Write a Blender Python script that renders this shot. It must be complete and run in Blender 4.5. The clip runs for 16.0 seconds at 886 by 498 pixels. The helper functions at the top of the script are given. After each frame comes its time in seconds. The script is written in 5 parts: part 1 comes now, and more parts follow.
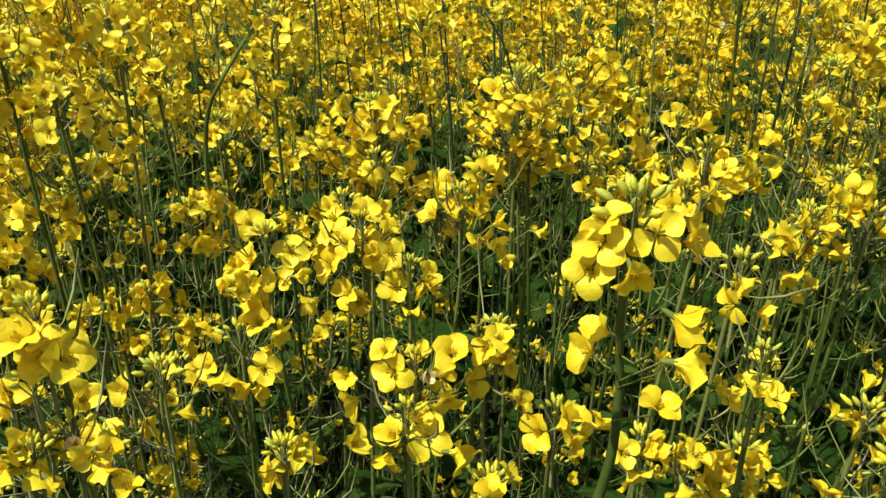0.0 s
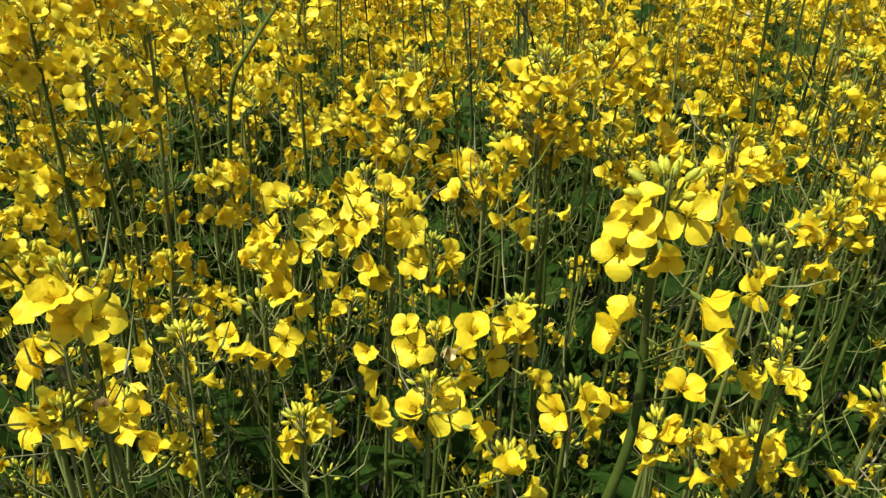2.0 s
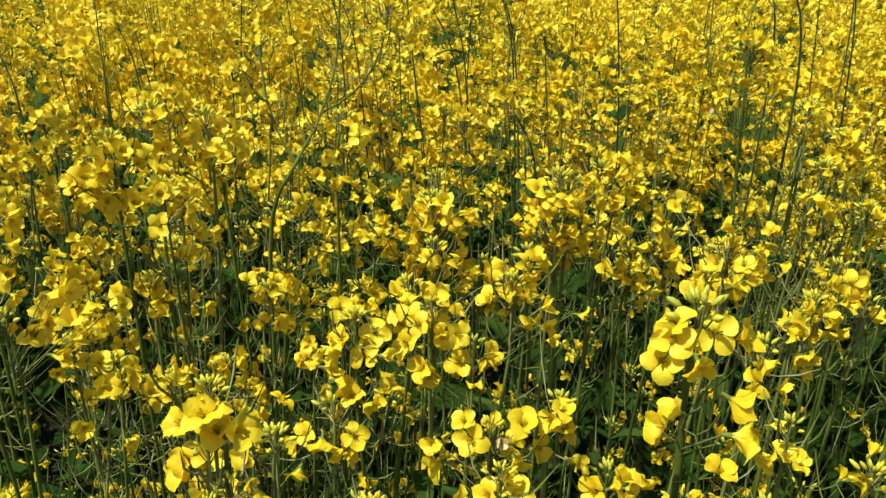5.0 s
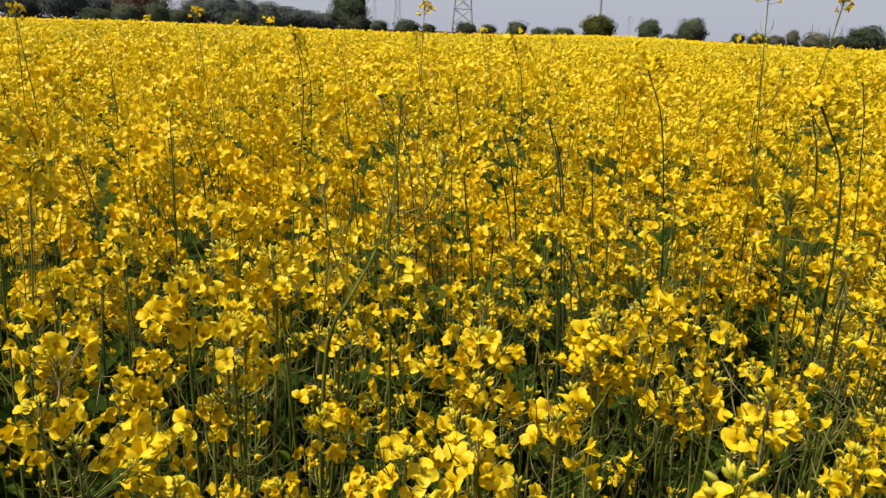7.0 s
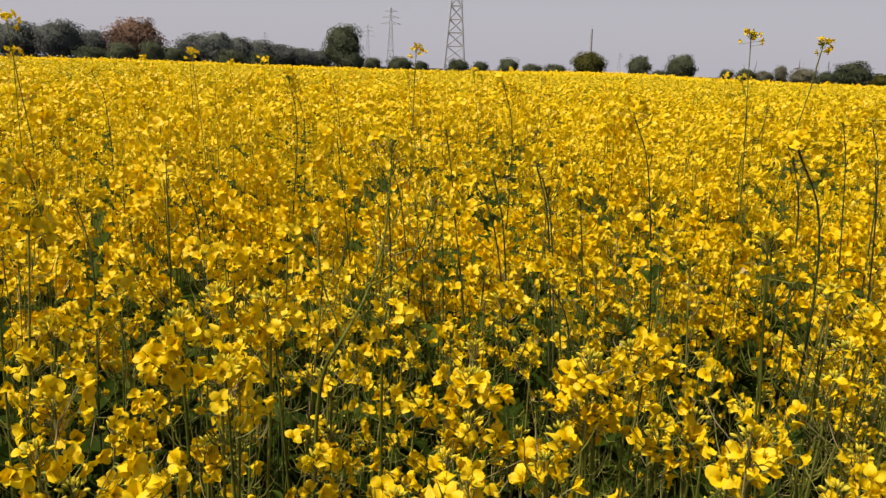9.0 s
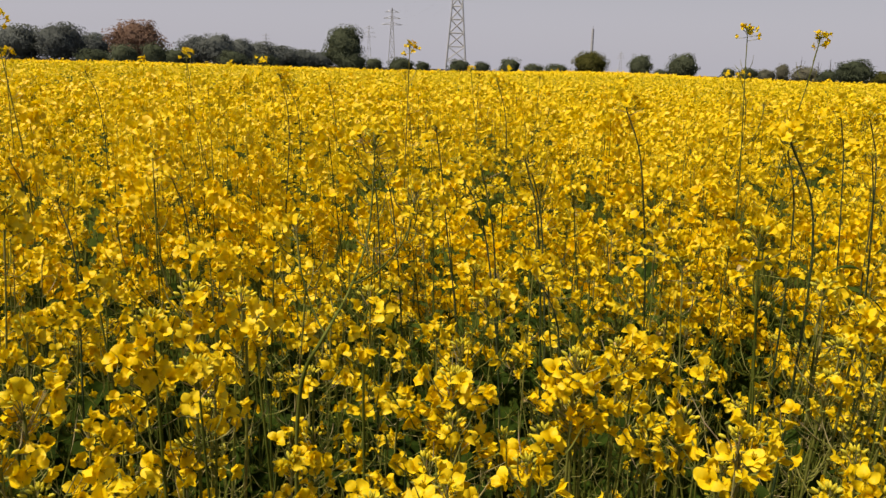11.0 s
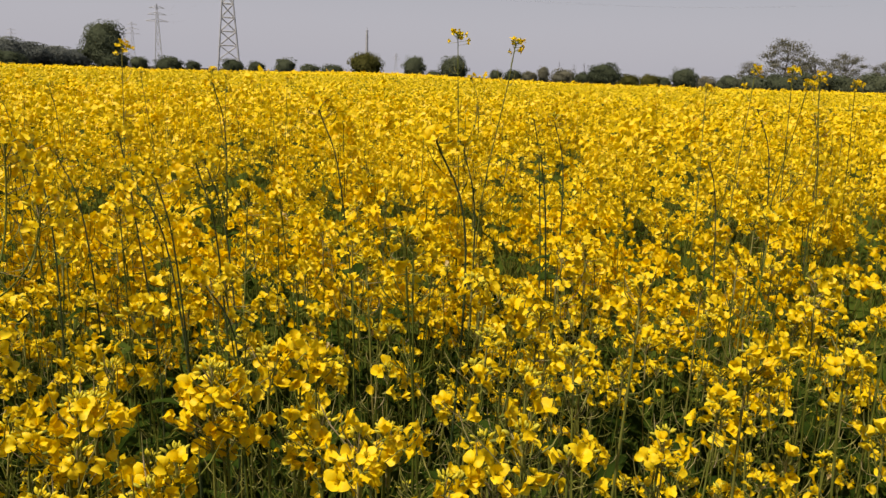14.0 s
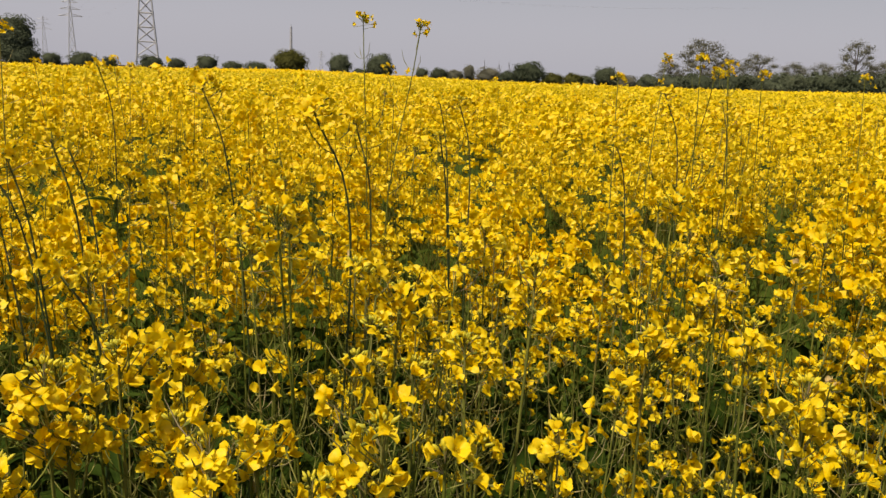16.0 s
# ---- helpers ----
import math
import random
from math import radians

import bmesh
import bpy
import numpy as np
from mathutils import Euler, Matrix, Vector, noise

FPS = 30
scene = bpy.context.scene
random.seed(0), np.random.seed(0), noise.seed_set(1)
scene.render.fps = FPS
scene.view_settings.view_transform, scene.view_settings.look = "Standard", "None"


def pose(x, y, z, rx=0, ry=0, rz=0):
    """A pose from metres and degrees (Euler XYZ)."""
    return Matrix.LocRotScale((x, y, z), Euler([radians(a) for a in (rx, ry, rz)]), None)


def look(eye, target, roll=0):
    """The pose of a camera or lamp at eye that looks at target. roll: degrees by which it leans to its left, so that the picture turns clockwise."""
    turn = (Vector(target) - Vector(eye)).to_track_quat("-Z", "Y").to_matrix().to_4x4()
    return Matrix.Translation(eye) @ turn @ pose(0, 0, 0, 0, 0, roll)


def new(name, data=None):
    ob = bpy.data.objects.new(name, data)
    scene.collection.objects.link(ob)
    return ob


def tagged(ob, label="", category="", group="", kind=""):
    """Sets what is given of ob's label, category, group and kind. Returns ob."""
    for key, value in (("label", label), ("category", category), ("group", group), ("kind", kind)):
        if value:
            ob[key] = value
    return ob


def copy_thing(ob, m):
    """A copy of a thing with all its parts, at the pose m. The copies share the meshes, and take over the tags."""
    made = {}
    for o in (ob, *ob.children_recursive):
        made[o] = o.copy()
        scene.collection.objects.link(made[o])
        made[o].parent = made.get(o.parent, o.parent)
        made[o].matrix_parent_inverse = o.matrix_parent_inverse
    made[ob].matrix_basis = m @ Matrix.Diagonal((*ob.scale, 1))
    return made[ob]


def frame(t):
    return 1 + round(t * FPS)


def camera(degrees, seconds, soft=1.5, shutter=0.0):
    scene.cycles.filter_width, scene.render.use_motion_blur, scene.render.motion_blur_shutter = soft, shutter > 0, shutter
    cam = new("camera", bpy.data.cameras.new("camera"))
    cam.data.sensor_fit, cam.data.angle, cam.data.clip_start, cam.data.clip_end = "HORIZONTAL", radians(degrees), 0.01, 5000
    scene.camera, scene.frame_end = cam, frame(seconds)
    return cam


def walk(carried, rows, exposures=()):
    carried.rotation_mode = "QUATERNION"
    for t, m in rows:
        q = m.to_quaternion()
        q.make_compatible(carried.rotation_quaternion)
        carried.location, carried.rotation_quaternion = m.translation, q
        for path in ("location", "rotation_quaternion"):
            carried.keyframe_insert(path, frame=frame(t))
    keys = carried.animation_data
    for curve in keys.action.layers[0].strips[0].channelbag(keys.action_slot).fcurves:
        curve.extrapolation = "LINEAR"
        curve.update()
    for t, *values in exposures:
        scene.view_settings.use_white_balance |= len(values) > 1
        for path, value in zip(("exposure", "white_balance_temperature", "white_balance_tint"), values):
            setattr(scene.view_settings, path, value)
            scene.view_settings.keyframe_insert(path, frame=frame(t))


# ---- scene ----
cam = camera(57.9, 16.0, soft=1.45)
PATH = [
    (0, look((0.0000, 0.0000, 1.4406), (0.0233, 0.9027, 1.0110), 0.27)),
    (0.5, look((-0.0094, 0.0022, 1.4319), (0.0062, 0.9028, 0.9975), 0.59)),
    (1, look((-0.0146, 0.0024, 1.4364), (-0.0020, 0.8997, 0.9950), 1.18)),
    (1.5, look((-0.0120, 0.0004, 1.4374), (-0.0009, 0.8955, 0.9917), 1.65)),
    (2, look((-0.0096, -0.0033, 1.4382), (0.0021, 0.8903, 0.9894), 1.91)),
    (2.5, look((0.0069, -0.0099, 1.4424), (0.0248, 0.8828, 0.9922), 1.90)),
    (3, look((0.0325, -0.0160, 1.4507), (0.1042, 0.8749, 1.0022), 2.73)),
    (3.5, look((0.0137, -0.0317, 1.4706), (0.1029, 0.8647, 1.0364), 1.11)),
    (4, look((-0.0343, -0.0516, 1.4860), (0.0477, 0.8610, 1.0854), 1.08)),
    (4.2, look((-0.0460, -0.0558, 1.4823), (0.0348, 0.8589, 1.0863), 1.14)),
    (6.3, look((-0.0929, -0.0950, 1.5499), (-0.0930, 0.8624, 1.2612), 2.09)),
    (6.5, look((-0.0895, -0.0945, 1.5534), (-0.0912, 0.8656, 1.2740), 2.10)),
    (7, look((-0.0842, -0.0970, 1.5603), (-0.0863, 0.8680, 1.2979), 2.14)),
    (7.5, look((-0.0793, -0.1058, 1.5664), (-0.0794, 0.8635, 1.3206), 1.97)),
    (8, look((-0.0784, -0.1095, 1.5688), (-0.0769, 0.8622, 1.3328), 1.91)),
    (8.5, look((-0.0781, -0.1190, 1.5746), (-0.0766, 0.8551, 1.3484), 1.90)),
    (9, look((-0.0801, -0.1179, 1.5743), (-0.0759, 0.8576, 1.3543), 1.91)),
    (9.2, look((-0.0823, -0.1171, 1.5753), (-0.0780, 0.8589, 1.3575), 1.87)),
    (11.3, look((-0.0427, -0.0883, 1.5648), (-0.0411, 0.8871, 1.3443), 1.54)),
    (11.5, look((-0.0116, -0.0850, 1.5650), (0.0319, 0.8891, 1.3434), 1.99)),
    (12, look((0.0439, -0.0898, 1.5727), (0.1683, 0.8778, 1.3528), 2.36)),
    (12.5, look((0.0704, -0.0897, 1.5764), (0.2492, 0.8692, 1.3563), 2.44)),
    (13, look((0.0836, -0.0913, 1.5755), (0.2937, 0.8615, 1.3566), 2.13)),
    (13.5, look((0.0887, -0.0964, 1.5773), (0.3259, 0.8509, 1.3620), 2.07)),
    (14, look((0.0984, -0.1035, 1.5748), (0.3615, 0.8379, 1.3638), 1.97)),
    (14.5, look((0.1144, -0.1045, 1.5751), (0.4058, 0.8297, 1.3692), 1.99)),
    (15, look((0.1514, -0.0939, 1.5697), (0.4714, 0.8313, 1.3654), 2.03)),
    (15.5, look((0.1754, -0.0758, 1.5669), (0.5190, 0.8405, 1.3611), 2.08)),
    (16, look((0.1707, -0.0540, 1.5415), (0.5180, 0.8600, 1.3316), 2.19)),
]
EXPOSURES = [(0.0, 0.32, 5820, -6), (4.2, 0.26, 5820, -6), (6.3, 0.15, 6300, 0), (7.0, 0.0, 7000, 8), (8.0, -0.06, 7600, 14), (16.0, -0.13, 7600, 13)]
HAZE, HAZE_COLOUR, SKY_STRENGTH = 0.85, (5.9, 6.4, 8.1, 1), 0.083
SUN_STRENGTH = 4.8
walk(cam, PATH, EXPOSURES)

# ---- world, sun ----
SUN_ELEVATION, SUN_AZIMUTH = 60.0, 240.0      # degrees; azimuth clockwise from +y
world = bpy.data.worlds.new("hazy_spring_sky")
scene.world = world
world.use_nodes = True
wn, wl = world.node_tree.nodes, world.node_tree.links
wn.clear()
sky = wn.new("ShaderNodeTexSky")
sky.sky_type, sky.sun_disc = "NISHITA", False
sky.sun_elevation, sky.sun_rotation = radians(SUN_ELEVATION), radians(SUN_AZIMUTH)
sky.air_density, sky.dust_density, sky.ozone_density = 1.0, 2.0, 1.0
haze = wn.new("ShaderNodeMix")
haze.data_type = "RGBA"
haze.inputs[7].default_value = HAZE_COLOUR
wl.new(sky.outputs[0], haze.inputs[6])
where, split, fall = wn.new("ShaderNodeTexCoord"), wn.new("ShaderNodeSeparateXYZ"), wn.new("ShaderNodeMapRange")
wl.new(where.outputs["Generated"], split.inputs[0])
wl.new(split.outputs["Z"], fall.inputs["Value"])
fall.interpolation_type = "SMOOTHSTEP"
fall.inputs["From Min"].default_value, fall.inputs["From Max"].default_value = 0.05, 0.26
fall.inputs["To Min"].default_value, fall.inputs["To Max"].default_value = HAZE, 0.0
wl.new(fall.outputs[0], haze.inputs[0])
back = wn.new("ShaderNodeBackground")
back.inputs["Strength"].default_value = SKY_STRENGTH
wout = wn.new("ShaderNodeOutputWorld")
wl.new(haze.outputs[2], back.inputs["Color"])
wl.new(back.outputs[0], wout.inputs[0])

sun_data = bpy.data.lights.new("sun", "SUN")
sun_data.energy, sun_data.angle, sun_data.color = SUN_STRENGTH, radians(0.6), (1.0, 0.95, 0.87)
sun = new("sun", sun_data)
_a, _e = radians(SUN_AZIMUTH), radians(SUN_ELEVATION)
sun.matrix_basis = look((40 * math.sin(_a), 40 * math.cos(_a), 50), (40 * math.sin(_a) - math.sin(_a) * math.cos(_e), 40 * math.cos(_a) - math.cos(_a) * math.cos(_e), 50 - math.sin(_e)))


# ---- materials ----
def material(name):
    m = bpy.data.materials.new(name)
    m.use_nodes = True
    return m, m.node_tree.nodes, m.node_tree.links, m.node_tree.nodes["Principled BSDF"]


def ramp(nodes, stops):
    r = nodes.new("ShaderNodeValToRGB")
    while len(r.color_ramp.elements) < len(stops):
        r.color_ramp.elements.new(0.5)
    for e, (p, c) in zip(r.color_ramp.elements, stops):
        e.position, e.color = p, (*c, 1)
    return r


def varied(nodes, links, stops, scale, source="Object", detail=4.0, per_object=0.5, per_island=0.5, coord="Object"):
    """A colour that follows noise at one scale plus a random number for each object and loose piece."""
    co = nodes.new("ShaderNodeTexCoord")
    n = nodes.new("ShaderNodeTexNoise")
    n.inputs["Scale"].default_value, n.inputs["Detail"].default_value = scale, detail
    links.new(co.outputs[coord], n.inputs["Vector"])
    info, geo = nodes.new("ShaderNodeObjectInfo"), nodes.new("ShaderNodeNewGeometry")

    def weigh(socket, amount):
        a = nodes.new("ShaderNodeMath")
        a.operation = "MULTIPLY_ADD"
        a.inputs[1].default_value, a.inputs[2].default_value = amount, -amount / 2
        links.new(socket, a.inputs[0])
        return a.outputs[0]
    total = n.outputs["Fac"]
    for socket, amount in ((info.outputs["Random"], per_object), (geo.outputs["Random Per Island"], per_island)):
        if amount:
            s = nodes.new("ShaderNodeMath")
            s.operation = "ADD"
            links.new(total, s.inputs[0])
            links.new(weigh(socket, amount), s.inputs[1])
            total = s.outputs[0]
    r = ramp(nodes, stops)
    links.new(total, r.inputs[0])
    return r.outputs[0], n.outputs["Fac"]


def relief(nodes, links, bsdf, scale, strength, distance=0.002, detail=5.0):
    co = nodes.new("ShaderNodeTexCoord")
    n = nodes.new("ShaderNodeTexNoise")
    n.inputs["Scale"].default_value, n.inputs["Detail"].default_value = scale, detail
    links.new(co.outputs["Object"], n.inputs["Vector"])
    b = nodes.new("ShaderNodeBump")
    b.inputs["Strength"].default_value, b.inputs["Distance"].default_value = strength, distance
    links.new(n.outputs["Fac"], b.inputs["Height"])
    links.new(b.outputs[0], bsdf.inputs["Normal"])


def leafy(name, stops, scale, through_share, rough, per_object, per_island, bump=(300, 0.3), gloss=0.3):
    """Thin living tissue: a glossy skin that also lets part of the light through."""
    m, nodes, links, bsdf = material(name)
    colour, _ = varied(nodes, links, stops, scale, per_object=per_object, per_island=per_island)
    links.new(colour, bsdf.inputs["Base Color"])
    bsdf.inputs["Roughness"].default_value = rough
    bsdf.inputs["Specular IOR Level"].default_value = gloss
    relief(nodes, links, bsdf, bump[0], bump[1])
    thin = nodes.new("ShaderNodeBsdfTranslucent")
    links.new(colour, thin.inputs["Color"])
    mix = nodes.new("ShaderNodeMixShader")
    mix.inputs[0].default_value = through_share
    links.new(bsdf.outputs[0], mix.inputs[1])
    links.new(thin.outputs[0], mix.inputs[2])
    links.new(mix.outputs[0], nodes["Material Output"].inputs["Surface"])
    return m


def plain(name, stops, scale, rough, per_object=0.3, per_island=0.3, bump=None, metal=0.0, gloss=0.4):
    m, nodes, links, bsdf = material(name)
    colour, _ = varied(nodes, links, stops, scale, per_object=per_object, per_island=per_island)
    links.new(colour, bsdf.inputs["Base Color"])
    bsdf.inputs["Roughness"].default_value, bsdf.inputs["Metallic"].default_value = rough, metal
    bsdf.inputs["Specular IOR Level"].default_value = gloss
    if bump:
        relief(nodes, links, bsdf, *bump)
    return m


PETAL = leafy("rapeseed_petal", [(0.1, (0.86, 0.57, 0.008)), (0.4, (0.90, 0.645, 0.015)), (0.62, (0.92, 0.675, 0.021)), (0.9, (0.93, 0.73, 0.038))], 60, 0.27, 0.5, 0.45, 0.25, (420, 0.3), 0.3)
WILTED = leafy("wilted_petal", [(0.2, (0.52, 0.36, 0.14)), (0.7, (0.72, 0.58, 0.28))], 90, 0.25, 0.7, 0.5, 0.3, (400, 0.4), 0.1)
BUD = leafy("flower_bud", [(0.15, (0.56, 0.53, 0.06)), (0.5, (0.74, 0.65, 0.05)), (0.85, (0.88, 0.68, 0.03))], 120, 0.2, 0.5, 0.4, 0.6, (600, 0.2), 0.3)
STAMEN = leafy("stamen", [(0.2, (0.76, 0.56, 0.02)), (0.8, (0.80, 0.68, 0.06))], 200, 0.1, 0.6, 0.3, 0.5, (600, 0.2), 0.2)
STEM = plain("rapeseed_stem", [(0.1, (0.045, 0.060, 0.007)), (0.45, (0.105, 0.126, 0.019)), (0.75, (0.20, 0.21, 0.046)), (0.95, (0.17, 0.125, 0.04))], 14, 0.7, 0.5, 0.3, (260, 0.35, 0.001), 0.0, 0.12)
# darker stem green for the tall plants, some of their shade in the colour
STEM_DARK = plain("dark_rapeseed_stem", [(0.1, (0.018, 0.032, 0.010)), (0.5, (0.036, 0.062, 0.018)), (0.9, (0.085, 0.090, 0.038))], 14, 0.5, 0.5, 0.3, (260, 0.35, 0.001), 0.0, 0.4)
# greener copy of the stem colour, with shade under the flowers put in
UNDER_STEM_SHADED = plain("shaded_undergrowth_stem", [(0.1, (0.028, 0.048, 0.012)), (0.5, (0.062, 0.098, 0.024)), (0.9, (0.13, 0.15, 0.06))], 14, 0.65, 0.3, 0.6, (260, 0.35, 0.001), 0.0, 0.2)
POD = plain("pod_stalk", [(0.1, (0.10, 0.125, 0.015)), (0.45, (0.18, 0.19, 0.036)), (0.7, (0.28, 0.26, 0.09)), (0.92, (0.33, 0.26, 0.15))], 30, 0.7, 0.3, 0.5, None, 0.0, 0.12)
LEAF = leafy("rapeseed_leaf", [(0.1, (0.018, 0.036, 0.004)), (0.5, (0.036, 0.066, 0.008)), (0.9, (0.075, 0.108, 0.016))], 25, 0.3, 0.75, 0.5, 0.4, (90, 0.5), 0.06)
# haze over the distance is put into the crown colours, which lifts them
CROWN = leafy("tree_leaf", [(0.1, (0.07, 0.088, 0.052)), (0.5, (0.098, 0.118, 0.072)), (0.9, (0.13, 0.15, 0.092))], 0.6, 0.4, 0.9, 0.5, 0.2, (3, 0.2), 0.05)
# haze put into the leaf colour of the far rows: greyer and paler
CROWN_HAZED = leafy("hazed_tree_leaf", [(0.1, (0.13, 0.145, 0.135)), (0.5, (0.155, 0.175, 0.16)), (0.9, (0.19, 0.21, 0.185))], 0.6, 0.4, 0.9, 0.5, 0.2, (3, 0.2), 0.05)
CROWN_PALE = leafy("young_tree_leaf", [(0.1, (0.16, 0.16, 0.115)), (0.5, (0.20, 0.20, 0.145)), (0.9, (0.25, 0.24, 0.18))], 0.6, 0.5, 0.9, 0.4, 0.2, (3, 0.2), 0.05)
CROWN_BROWN = leafy("brown_tree_leaf", [(0.1, (0.17, 0.11, 0.080)), (0.5, (0.26, 0.17, 0.125)), (0.9, (0.34, 0.24, 0.18))], 0.6, 0.4, 0.9, 0.4, 0.2, (3, 0.2), 0.05)
CROWN_OLIVE = leafy("olive_tree_leaf", [(0.1, (0.07, 0.075, 0.02)), (0.5, (0.12, 0.12, 0.036)), (0.9, (0.17, 0.16, 0.06))], 0.6, 0.4, 0.9, 0.4, 0.2, (3, 0.2), 0.05)
BARK = plain("bark", [(0.2, (0.05, 0.042, 0.035)), (0.8, (0.12, 0.10, 0.085))], 3, 0.85, 0.4, 0.2, (12, 0.6, 0.02))
STEEL = plain("galvanised_steel", [(0.2, (0.36, 0.37, 0.39)), (0.8, (0.48, 0.49, 0.51))], 2, 0.6, 0.2, 0.3, None, 0.2)
SOIL = plain("field_soil", [(0.2, (0.014, 0.011, 0.008)), (0.5, (0.028, 0.022, 0.016)), (0.8, (0.05, 0.04, 0.03))], 7, 0.95, 0, 0, (35, 0.9, 0.03), 0.0, 0.2)


# ---- mesh building ----
class Shape:
    """Quads with a material number, gathered from many pieces."""

    def __init__(self):
        self.v, self.q, self.m, self.n = [], [], [], 0

    def add(self, v, q, slot=0):
        v, q = np.asarray(v, dtype=np.float64).reshape(-1, 3), np.asarray(q, dtype=np.int64).reshape(-1, 4)
        self.v.append(v)
        self.q.append(q + self.n)
        self.m.append(np.full(len(q), slot))
        self.n += len(v)
        return self

    def arrays(self):
        return np.concatenate(self.v), np.concatenate(self.q), np.concatenate(self.m)

    def put(self, other, matrix):
        v, q, m = other if isinstance(other, tuple) else other.arrays()
        r = np.array(matrix)
        self.v.append(v @ r[:3, :3].T + r[:3, 3])
        self.q.append(q + self.n)
        self.m.append(m)
        self.n += len(v)
        return self


def to_mesh(name, arrays, materials, smooth=True):
    v, q, m = arrays
    me = bpy.data.meshes.new(name)
    me.vertices.add(len(v))
    me.vertices.foreach_set("co", np.ascontiguousarray(v, dtype=np.float32).ravel())
    me.loops.add(len(q) * 4)
    me.loops.foreach_set("vertex_index", np.ascontiguousarray(q, dtype=np.int32).ravel())
    me.polygons.add(len(q))
    me.polygons.foreach_set("loop_start", np.arange(0, len(q) * 4, 4, dtype=np.int32))
    me.polygons.foreach_set("material_index", np.ascontiguousarray(m, dtype=np.int32))
    me.polygons.foreach_set("use_smooth", np.full(len(q), smooth))
    for mat in materials:
        me.materials.append(mat)
    me.update(calc_edges=True)
    me.validate()
    return me


def tube(points, radii, sides=5, closed=False):
    """A round stalk along a line of points."""
    p = np.asarray(points, dtype=np.float64)
    radii = np.broadcast_to(np.asarray(radii, dtype=np.float64), (len(p),))
    t = np.gradient(p, axis=0)
    t /= np.maximum(np.linalg.norm(t, axis=1, keepdims=True), 1e-9)
    ref = np.where(np.abs(t[:, 2:3]) < 0.9, np.array([[0, 0, 1.0]]), np.array([[1.0, 0, 0]]))
    ref = np.broadcast_to(ref[len(ref) // 2], t.shape)
    a = np.cross(t, ref)
    a /= np.maximum(np.linalg.norm(a, axis=1, keepdims=True), 1e-9)
    b = np.cross(t, a)
    ang = np.arange(sides) * 2 * math.pi / sides
    ring = a[:, None, :] * np.cos(ang)[None, :, None] + b[:, None, :] * np.sin(ang)[None, :, None]
    v = (p[:, None, :] + ring * radii[:, None, None]).reshape(-1, 3)
    i, j = np.meshgrid(np.arange(len(p) - 1), np.arange(sides), indexing="ij")
    k = (j + 1) % sides
    q = np.stack([i * sides + j, i * sides + k, (i + 1) * sides + k, (i + 1) * sides + j], -1).reshape(-1, 4)
    return v, q


def bow(a, b, c, n):
    """A line from a to c that leans towards b."""
    s = np.linspace(0, 1, n)[:, None]
    a, b, c = (np.asarray(x, dtype=np.float64) for x in (a, b, c))
    return (1 - s) ** 2 * a + 2 * s * (1 - s) * b + s ** 2 * c


def through_points(points, n):
    """A smooth line through a few points (Catmull-Rom)."""
    p = np.asarray(points, dtype=np.float64)
    p = np.concatenate([2 * p[:1] - p[1:2], p, 2 * p[-1:] - p[-2:-1]])
    out = []
    for i in range(1, len(p) - 2):
        for s in np.linspace(0, 1, n, endpoint=False):
            out.append(0.5 * (2 * p[i] + (p[i + 1] - p[i - 1]) * s + (2 * p[i - 1] - 5 * p[i] + 4 * p[i + 1] - p[i + 2]) * s * s + (3 * p[i] - p[i - 1] - 3 * p[i + 1] + p[i + 2]) * s ** 3))
    out.append(p[-2])
    return np.array(out)


def aim(place, way, spin=0.0, size=1.0):
    """A matrix that puts a piece at a place with its z axis along way."""
    turn = Vector(way).to_track_quat("Z", "Y").to_matrix().to_4x4()
    return Matrix.Translation(place) @ turn @ Matrix.Rotation(spin, 4, "Z") @ Matrix.Scale(size, 4)


def blank(name):
    return new(name, None)


def part(name, me, parent, label="", matrix=None):
    ob = new(name, me)
    ob.parent = parent
    if matrix is not None:
        ob.matrix_basis = matrix
    return tagged(ob, label) if label else ob


# ---- pieces of a rapeseed plant ----
def petal(open_angle, length, width, curl, nl, nw, r):
    """One petal: a narrow claw that widens into a round blade. open_angle: 90 lies flat, 0 stands upright. In the flower's own axes, z is where it faces."""
    v, q = [], []
    lift, phase, bend = radians(open_angle), r.uniform(0, 6), r.uniform(-0.2, 0.2)
    for i in range(nl + 1):
        t = i / nl
        rise = min(1.0, t / 0.62)
        w = width * (0.13 + 0.87 * rise * rise * (3 - 2 * rise)) * (1 - 0.55 * (max(0.0, t - 0.62) / 0.5) ** 2) ** 0.5
        for j in range(nw + 1):
            u = 2 * j / nw - 1
            # the outer edge runs in a round arc with a faint notch
            s = t * (1 - 0.26 * u * u * t) * (0.97 if nw > 2 and abs(u) < 0.3 and i == nl else 1)
            ang = lift * min(1, 0.25 + s * 1.1) + curl * s * s
            edge = u * u * width * 0.16
            wave = (math.sin(u * 2.5 + phase) * 0.12 + math.sin(u * 5.2 + phase * 2.3 + s * 4) * 0.08) * length * s
            v.append((0.0012 + length * s * math.sin(ang) - wave * 0.3, u * w * 0.5 + bend * length * s * 0.25, length * s * math.cos(ang) + edge * math.sin(ang) + wave))
    for i in range(nl):
        for j in range(nw):
            a = i * (nw + 1) + j
            q.append((a, a + 1, a + nw + 2, a + nw + 1))
    return np.array(v), np.array(q)


def turned(v, angle):
    c, s = math.cos(angle), math.sin(angle)
    return v @ np.array([[c, s, 0], [-s, c, 0], [0, 0, 1]])


